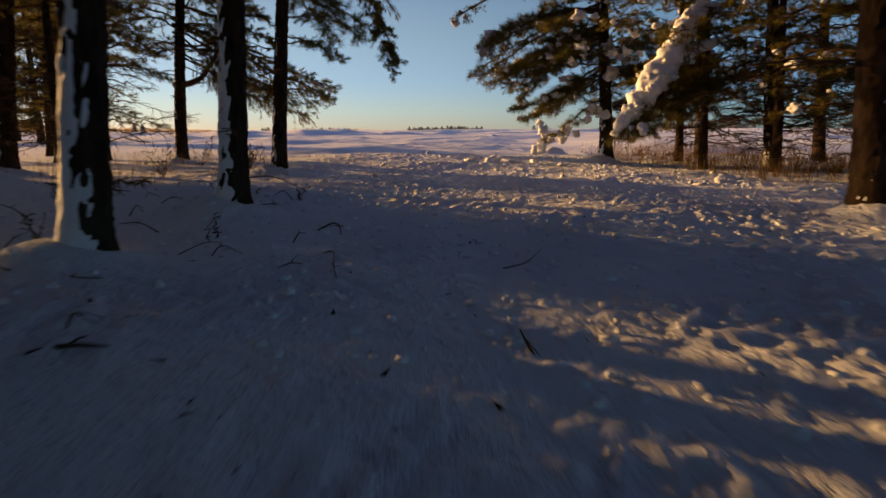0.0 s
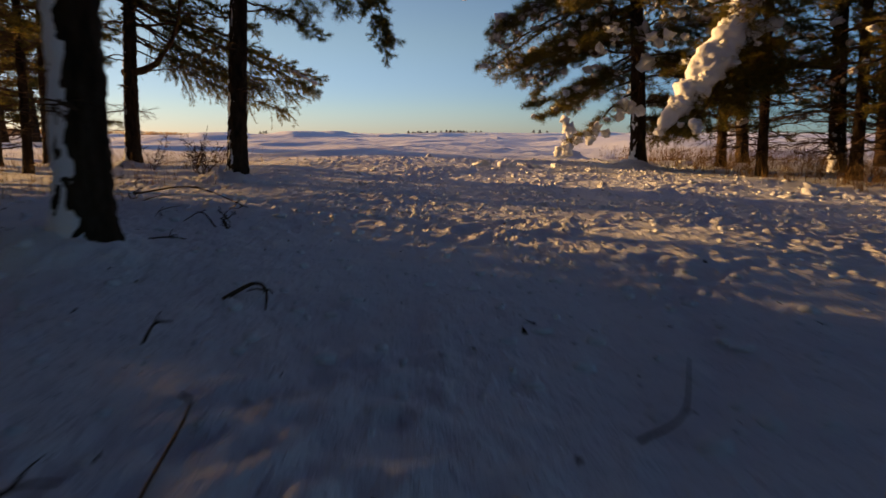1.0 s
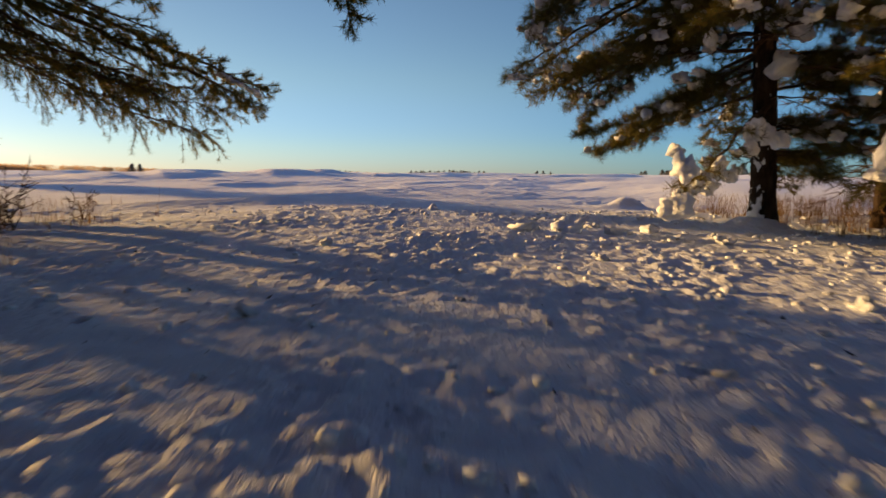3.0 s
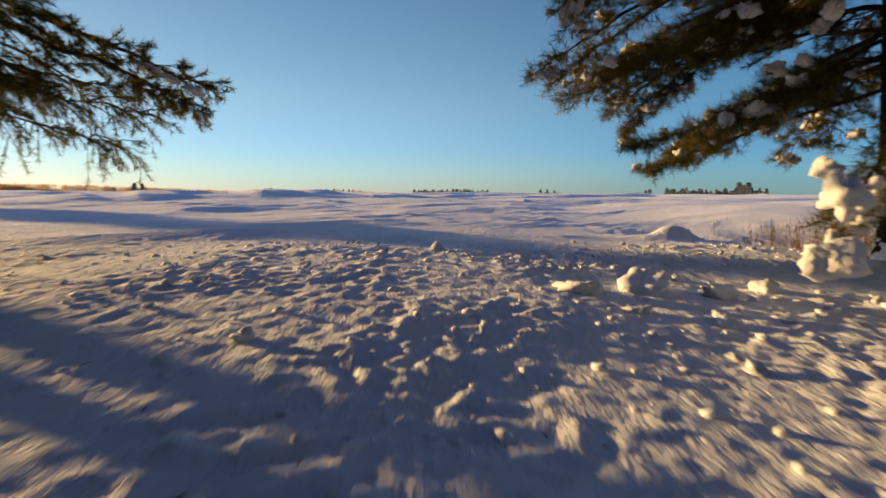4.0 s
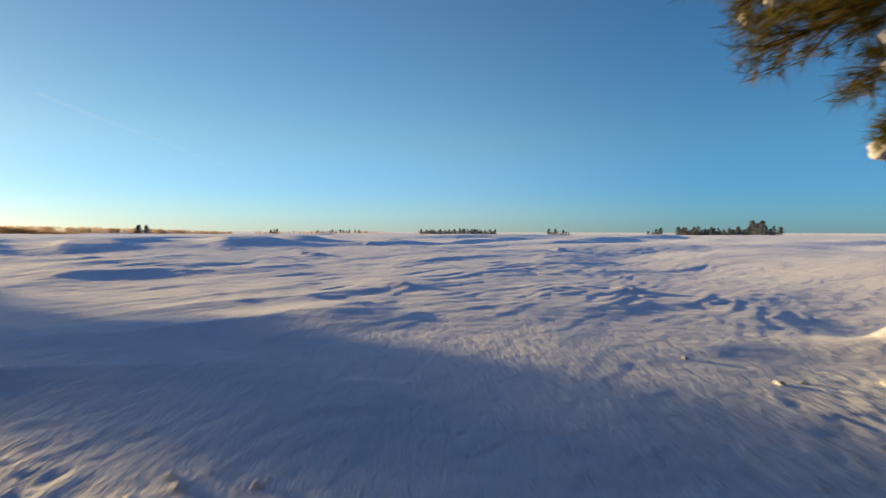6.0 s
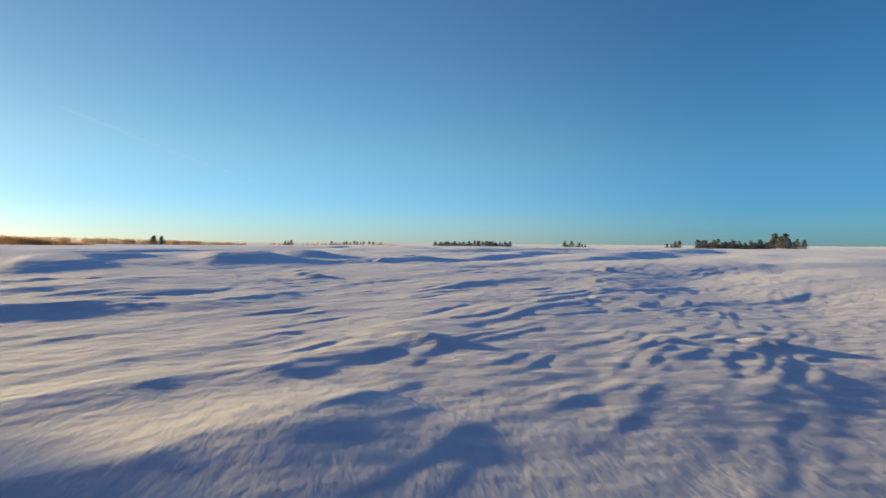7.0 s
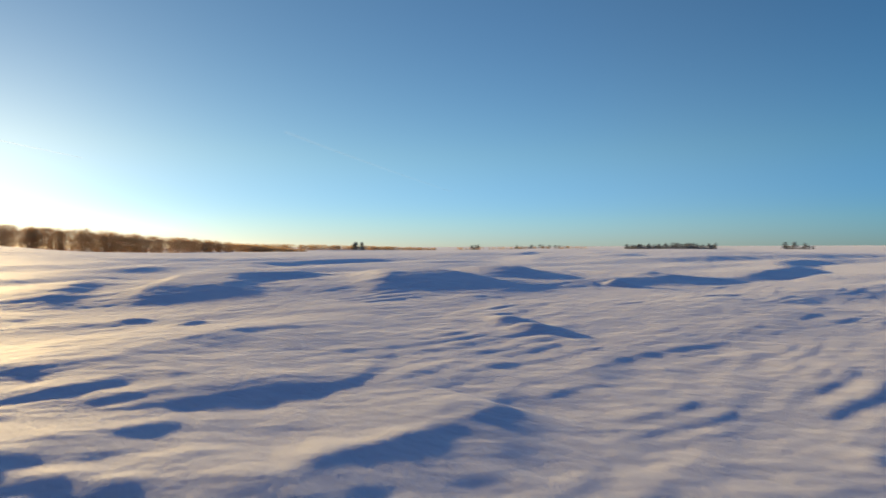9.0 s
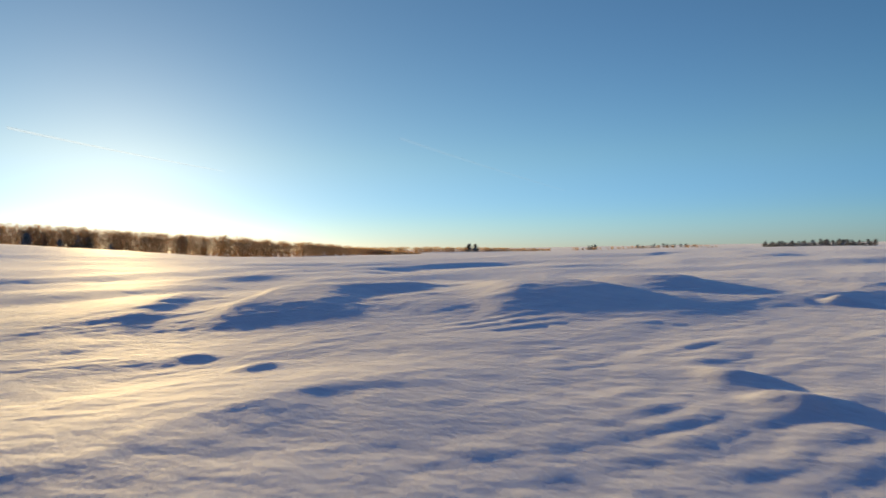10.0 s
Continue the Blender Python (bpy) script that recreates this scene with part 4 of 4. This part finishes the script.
rng = np.random.default_rng(8)
FAR = [far_pine(1), far_pine(2)]
spots = []
for lo, hi, count, far, size in ((-31.0, -28.2, 8, 330, 0.9), (-28.2, -22.3, 40, 340, 0.62), (-21.0, -19.7, 5, 350, 0.5), (-12.2, -9.9, 9, 360, 0.45), (-4.6, 3.4, 56, 370, 0.4), (8.6, 14.2, 16, 380, 0.34), (17.5, 19.2, 4, 330, 0.35), (29.5, 30.5, 3, 300, 0.6), (62.5, 69.5, 6, 235, 0.75)):
    for i in range(count):
        yaw = lo + (hi - lo) * (i + rng.uniform(0, 0.9)) / count
        spots.append((yaw, far * rng.uniform(0.96, 1.04), size * rng.uniform(0.5, 1.2)))
for i, (yaw, far, size) in enumerate(spots):
    x, y = at_bearing(yaw, far)
    m = Matrix.LocRotScale((x, y, ground_at(x, y) - 0.4), Euler((0, 0, rng.uniform(0, 6.28))), (size * 1.6, size * 1.6, size))
    if i < 2:
        FAR[i].matrix_basis = m
    else:
        ob = copy_thing(FAR[i % 2], Matrix())
        ob.matrix_basis = m


def far_wood(lo, hi, far, count, tall, seed):
    """A band of bare brown trees, too far to tell apart."""
    rng = np.random.default_rng(seed)
    V = []
    for i in range(count):
        s = rng.random()
        yaw = lo + (hi - lo) * s
        x, y = at_bearing(yaw, far * rng.uniform(0.985, 1.03))
        h = tall(yaw) * rng.uniform(0.75, 1.05)
        z = ground_at(x, y) - 0.5
        n = 90
        u = rng.random(n) ** 0.7
        zz = z + h * (0.15 + 0.8 * u)
        rad = h * 0.6 * np.sin(np.pi * np.clip(0.15 + 0.8 * u, 0, 1)) + 0.1
        a = rng.uniform(0, 6.28, n)
        p = np.stack([x + np.cos(a) * rad * rng.random(n), y + np.sin(a) * rad * rng.random(n), zz], 1)
        d = np.stack([np.cos(a) * 0.45, np.sin(a) * 0.45, np.full(n, 0.9)], 1) * (h * 0.17)
        w = np.stack([-np.sin(a), np.cos(a), np.zeros(n)], 1) * rng.uniform(0.025, 0.06, n)[:, None]
        V.append(np.stack([p - w, p + w, p + d], 1).reshape(-1, 3))
        t = np.array([[x - 0.2, y, z], [x + 0.2, y, z], [x, y, z + h * 0.7], [x, y - 0.2, z], [x, y + 0.2, z], [x, y, z + h * 0.7]])
        V.append(t)
    v = np.concatenate(V)
    me = raw_mesh("far_wood", v, np.arange(len(v)).reshape(-1, 3))
    me.materials.append(BROWN)
    return tagged(new("far_wood", me), "band of bare brown trees along the horizon", "woodland", kind="stuff")


far_wood(35, 86, 240, 1500, lambda a: 1.6 + 7.2 * max(0, min(1, (a - 36) / 17)), 3)
far_wood(22, 42, 300, 420, lambda a: 1.9 + 2.2 * max(0, min(1, (a - 22) / 18)), 4)
far_wood(7, 20, 340, 60, lambda a: 2.2, 6)


# ---- undergrowth ----
def tufts(name, label, category, seed, boxes, mat, tall, wide):
    rng = np.random.default_rng(seed)
    V = []
    for x0, x1, y0, y1, count in boxes:
        for i in range(count):
            cx, cy = rng.uniform(x0, x1), rng.uniform(y0, y1)
            z = ground_at(cx, cy) - 0.03
            n = int(rng.integers(5, 12))
            a = rng.uniform(0, 6.28, n)
            h = tall * rng.uniform(0.4, 1.1, n)
            p = np.stack([cx + rng.normal(0, 0.06, n), cy + rng.normal(0, 0.06, n), np.full(n, z)], 1)
            lean = rng.uniform(0.1, 0.55, n)
            d = np.stack([np.cos(a) * lean * h, np.sin(a) * lean * h, h], 1)
            w = np.stack([-np.sin(a), np.cos(a), np.zeros(n)], 1) * wide
            q = p + d * 0.55 + [0, 0, 0.04]
            V.append(np.stack([p - w, p + w, q, q - w * 0.8, q + w * 0.8, p + d], 1).reshape(-1, 3))
    v = np.concatenate(V)
    me = raw_mesh(name, v, np.arange(len(v)).reshape(-1, 3))
    me.materials.append(mat)
    return tagged(new(name, me), label, category, kind="stuff")


tufts("dry_grass", "dry orange-brown grass standing in snow under the pines", "dry grass", 61, [(5.6, 12, 16.5, 23, 300), (6.2, 13, 11, 16.5, 300), (5.5, 9, 20, 24, 40), (9, 16, 9, 16, 200)], DRY, 0.55, 0.006)
tufts("dead_weeds", "thin dry weeds at the edge of the bank", "dry weeds", 62, [(-11, -4.6, 15, 17.5, 70), (-9, -3.5, 8, 13, 40)], DRY, 0.45, 0.004)


def shrub(x, y, seed, tall, label, stems=6, fine=2):
    rng = np.random.default_rng(seed)
    z = ground_at(x, y)
    s = thing("bare_shrub", (x, y, z), label, "shrub", "bare shrubs")
    for k in range(stems):
        a = rng.uniform(0, 6.28)
        d = np.array([math.cos(a) * 0.5, math.sin(a) * 0.5, 1]) * tall * rng.uniform(0.6, 1.1)
        bough(s, [(0, 0, -0.05), d * 0.5 + rng.normal(size=3) * 0.05, d], rng, 0.007, 3 * fine, 0.75 * tall * 0.5, 0, 0.0, 0, 0.1, start=0.3, subs=fine)
    return s


shrub(-5.5, 16.4, 71, 0.5, "low bare shrub with a few withered leaves at the bank")
shrub(-5.6, 15.2, 72, 0.8, "bare twiggy shrub beside a forked pine")
shrub(-4.2, 12.3, 73, 0.6, "bare shrub half buried in snow")
shrub(-5.2, 10.4, 74, 0.7, "bare shrub among pine trunks")
shrub(-3.2, 8.2, 75, 0.35, "short dead twigs poking out of snow", stems=3, fine=1)
shrub(-5.2, 14.3, 77, 0.6, "bare shrub with fine twigs at the bank")
shrub(-6.4, 14.9, 78, 0.7, "bare shrub with fine twigs near a pine")
shrub(-4.7, 13.8, 79, 0.5, "small bare shrub in the snow")
shrub(-3.2, 4.3, 81, 0.3, "short dead twigs poking out of snow", stems=3, fine=1)
shrub(-2.9, 3.3, 82, 0.22, "short dead twigs poking out of snow", stems=3, fine=1)
shrub(-1.9, 4.6, 83, 0.25, "short dead twigs poking out of snow", stems=3, fine=1)
shrub(-3.7, 5.6, 84, 0.4, "dead brown twigs beside a trunk")
shrub(-1.75, 6.9, 85, 0.22, "short reddish twigs in the snow", stems=3, fine=1)
shrub(-3.3, 2.6, 86, 0.2, "short dead twigs poking out of snow", stems=3, fine=1)
shrub(7.4, 12.6, 76, 0.7, "bare brown shrub under the pines")


def fallen_twig(pts, r, label):
    rng = np.random.default_rng(int(abs(pts[0][0]) * 100))
    line = [np.array((x, y, ground_at(x, y) + h)) for x, y, h in pts]
    soup = Soup()
    tube(soup, smooth_line(line, 14), r, r * 0.4, 6)
    mid = line[len(line) // 2]
    for k in range(3):
        d = rng.normal(size=3) * np.array([0.05, 0.05, 0.02])
        tube(soup, np.array([mid, mid + d * 0.5 + [0, 0, 0.01], mid + d]), r * 0.5, r * 0.25, 5)
    me = soup.mesh("fallen_twig")
    me.materials.append(TWIG)
    return tagged(new("fallen_twig", me), label, "twig", "twigs on the snow")


fallen_twig([(-1.22, 5.35, 0.0), (-1.1, 5.45, 0.06), (-1.02, 5.4, 0.05), (-0.98, 5.25, -0.01)], 0.012, "bent dark twig lying on shaded snow")
fallen_twig([(-0.95, 4.3, 0.0), (-0.83, 4.1, 0.04), (-0.72, 3.55, 0.02), (-0.58, 3.05, -0.01)], 0.006, "long thin twig sticking out of shaded snow")
fallen_twig([(0.45, 4.2, 0.0), (0.65, 4.35, 0.02), (0.84, 4.75, 0.03)], 0.006, "thin curved twig on the snow")
fallen_twig([(0.42, 2.35, -0.02), (0.39, 2.5, 0.02), (0.37, 2.62, 0.05)], 0.009, "short dark stick poking from the snow")
fallen_twig([(-1.55, 1.95, 0.0), (-1.42, 2.0, 0.02), (-1.3, 2.05, 0.0)], 0.014, "dark piece of bark lying on the snow")
fallen_twig([(-2.9, 7.7, 0.1), (-2.4, 7.8, 0.16), (-1.95, 7.9, 0.02)], 0.010, "thin fallen branch beside a trunk")
fallen_twig([(-1.1, 3.6, 0.0), (-1.05, 3.75, 0.02), (-0.98, 3.8, 0.0)], 0.007, "small dark twig on the snow")

rng = np.random.default_rng(88)
for k in range(26):
    x, y, a, ln = rng.uniform(-3.9, -1.3), rng.uniform(2.2, 8.5), rng.uniform(0, 6.28), rng.uniform(0.1, 0.38)
    fallen_twig([(x, y, 0.0), (x + 0.5 * ln * math.cos(a), y + 0.5 * ln * math.sin(a), rng.uniform(0.02, 0.09)), (x + ln * math.cos(a + 0.3), y + ln * math.sin(a + 0.3), rng.uniform(0, 0.12))], rng.uniform(0.004, 0.008), "small dead twig poking out of snow among the trunks")

rng = np.random.default_rng(91)
n = 1300
x, y = rng.uniform(-4, 5, n), rng.uniform(0.6, 14, n)
p = np.stack([x, y, ground_height(x, y) + 0.004], 1)
ang, ln = rng.uniform(0, 6.28, n), rng.choice([0.012, 0.02, 0.03, 0.06], n, p=[0.4, 0.3, 0.2, 0.1])
d = np.stack([np.cos(ang), np.sin(ang), np.full(n, 0.25)], 1) * ln[:, None]
w = np.stack([-np.sin(ang), np.cos(ang), np.zeros(n)], 1) * ln[:, None] * 0.25
v = np.stack([p - w, p + w, p + d], 1).reshape(-1, 3)
me = raw_mesh("needle_litter", v, np.arange(len(v)).reshape(-1, 3))
me.materials.append(BARK)
tagged(new("needle_litter", me), "fallen needles and bark flecks on snow", "litter", kind="stuff")

# clods of snow fallen from the boughs
for i in range(110):
    x, y = rng.uniform(0.8, 8.5), rng.uniform(8.5, 22)
    if rng.random() < 0.2:
        x, y = rng.uniform(-3, 3), rng.uniform(11, 18)
    k = rng.choice([0.025, 0.035, 0.05, 0.08], p=[0.35, 0.35, 0.2, 0.1]) * rng.uniform(0.8, 1.3)
    ob = new("snow_clod", CLUMPS[i % 7])
    ob.location = (x, y, ground_at(x, y) + k * 0.05)
    ob.rotation_euler = (rng.uniform(-0.5, 0.5), rng.uniform(-0.5, 0.5), rng.uniform(0, 6.28))
    ob.scale = (k * rng.uniform(0.9, 1.6), k, k * rng.uniform(0.5, 0.9))
    tagged(ob, "small clod of fallen snow on the bank", "snow clod", "fallen snow clods")

for x, y, k in ((0.75, 15.85, 0.17), (1.35, 16.05, 0.21), (1.05, 15.2, 0.08), (1.6, 15.0, 0.1), (2.1, 15.9, 0.14), (1.9, 16.7, 0.11), (2.6, 16.3, 0.13), (3.2, 15.3, 0.1), (5.6, 11.4, 0.13), (5.0, 11.0, 0.1), (6.1, 11.9, 0.15), (5.9, 10.9, 0.1)):
    ob = new("snow_clod", CLUMPS[int(k * 100) % 7])
    ob.location, ob.rotation_euler, ob.scale = (x, y, ground_at(x, y) - 0.15 * k), (0.2, 0.3, x * 3), (k * 1.3, k, k * 0.75)
    tagged(ob, "large broken clod of snow fallen from a bough", "snow clod", "fallen snow clods")

# crumbs of crusted snow, past counting
V, F = [], []
bm = bmesh.new()
bmesh.ops.create_icosphere(bm, subdivisions=1, radius=1)
ball = np.array([v.co[:] for v in bm.verts])
faces = np.array([[v.index for v in f.verts] for f in bm.faces])
bm.free()
n = 11000
x = np.where(np.arange(n) % 3 > 0, rng.uniform(-4.5, 8, n), rng.uniform(0.5, 8, n))
y = np.where(np.arange(n) % 2 > 0, rng.uniform(1.6, 10, n), rng.uniform(8, 24, n))
keep = (field_mask(x, y) < 0.4) & (perlin(x / 1.1, y / 1.1, 95) + 0.5 * perlin(x / 0.35, y / 0.35, 96) > rng.uniform(-0.45, 0.35, n))
x, y = x[keep], y[keep]
ground_z = ground_height(x, y)
for i in range(len(x)):
    k = 0.009 + 0.032 * rng.random() ** 3
    size = np.array([k * rng.uniform(0.8, 1.8), k * rng.uniform(0.8, 1.4), k * rng.uniform(0.5, 1.0)])
    F.append(faces + len(V) * len(ball))
    V.append(ball * size * rng.uniform(0.75, 1.2, (len(ball), 1)) + [x[i], y[i], ground_z[i] + 0.2 * k])
me = raw_mesh("snow_crumbs", np.concatenate(V), np.concatenate(F), True)
me.materials.append(CLUMP_SNOW)
tagged(new("snow_crumbs", me), "small crumbs of crusted snow scattered over the bank", "snow crumbs", kind="stuff")


# ---- a thin vapour trail, kilometres off ----
def trail(yaw0, up0, yaw1, up1, wide, thick, label):
    m, n, l, p = material("vapour")
    mix, clear = n.new("ShaderNodeMixShader"), n.new("ShaderNodeBsdfTransparent")
    mix.inputs[0].default_value = thick
    l.new(clear.outputs[0], mix.inputs[1])
    glow = n.new("ShaderNodeBsdfTranslucent")
    l.new(glow.outputs[0], mix.inputs[2])
    l.new(mix.outputs[0], n["Material Output"].inputs[0])
    soup = Soup()
    line = []
    for s in np.linspace(0, 1, 24):
        yaw, up = yaw0 + (yaw1 - yaw0) * s, up0 + (up1 - up0) * s
        x, y = at_bearing(yaw, 4000)
        line.append((x, y, 4000 * math.tan(radians(up))))
    tube(soup, np.array(line), wide, wide * 0.25, 8)
    me = soup.mesh("vapour_trail")
    me.materials.append(m)
    return tagged(new("vapour_trail", me), label, "vapour trail", kind="structure")


trail(70.5, 10.3, 54.0, 7.7, 9.0, 0.06, "faint white vapour trail in the evening sky")
trail(37.0, 11.2, 20.5, 5.6, 12.0, 0.015, "very faint slanting vapour trail over the field")
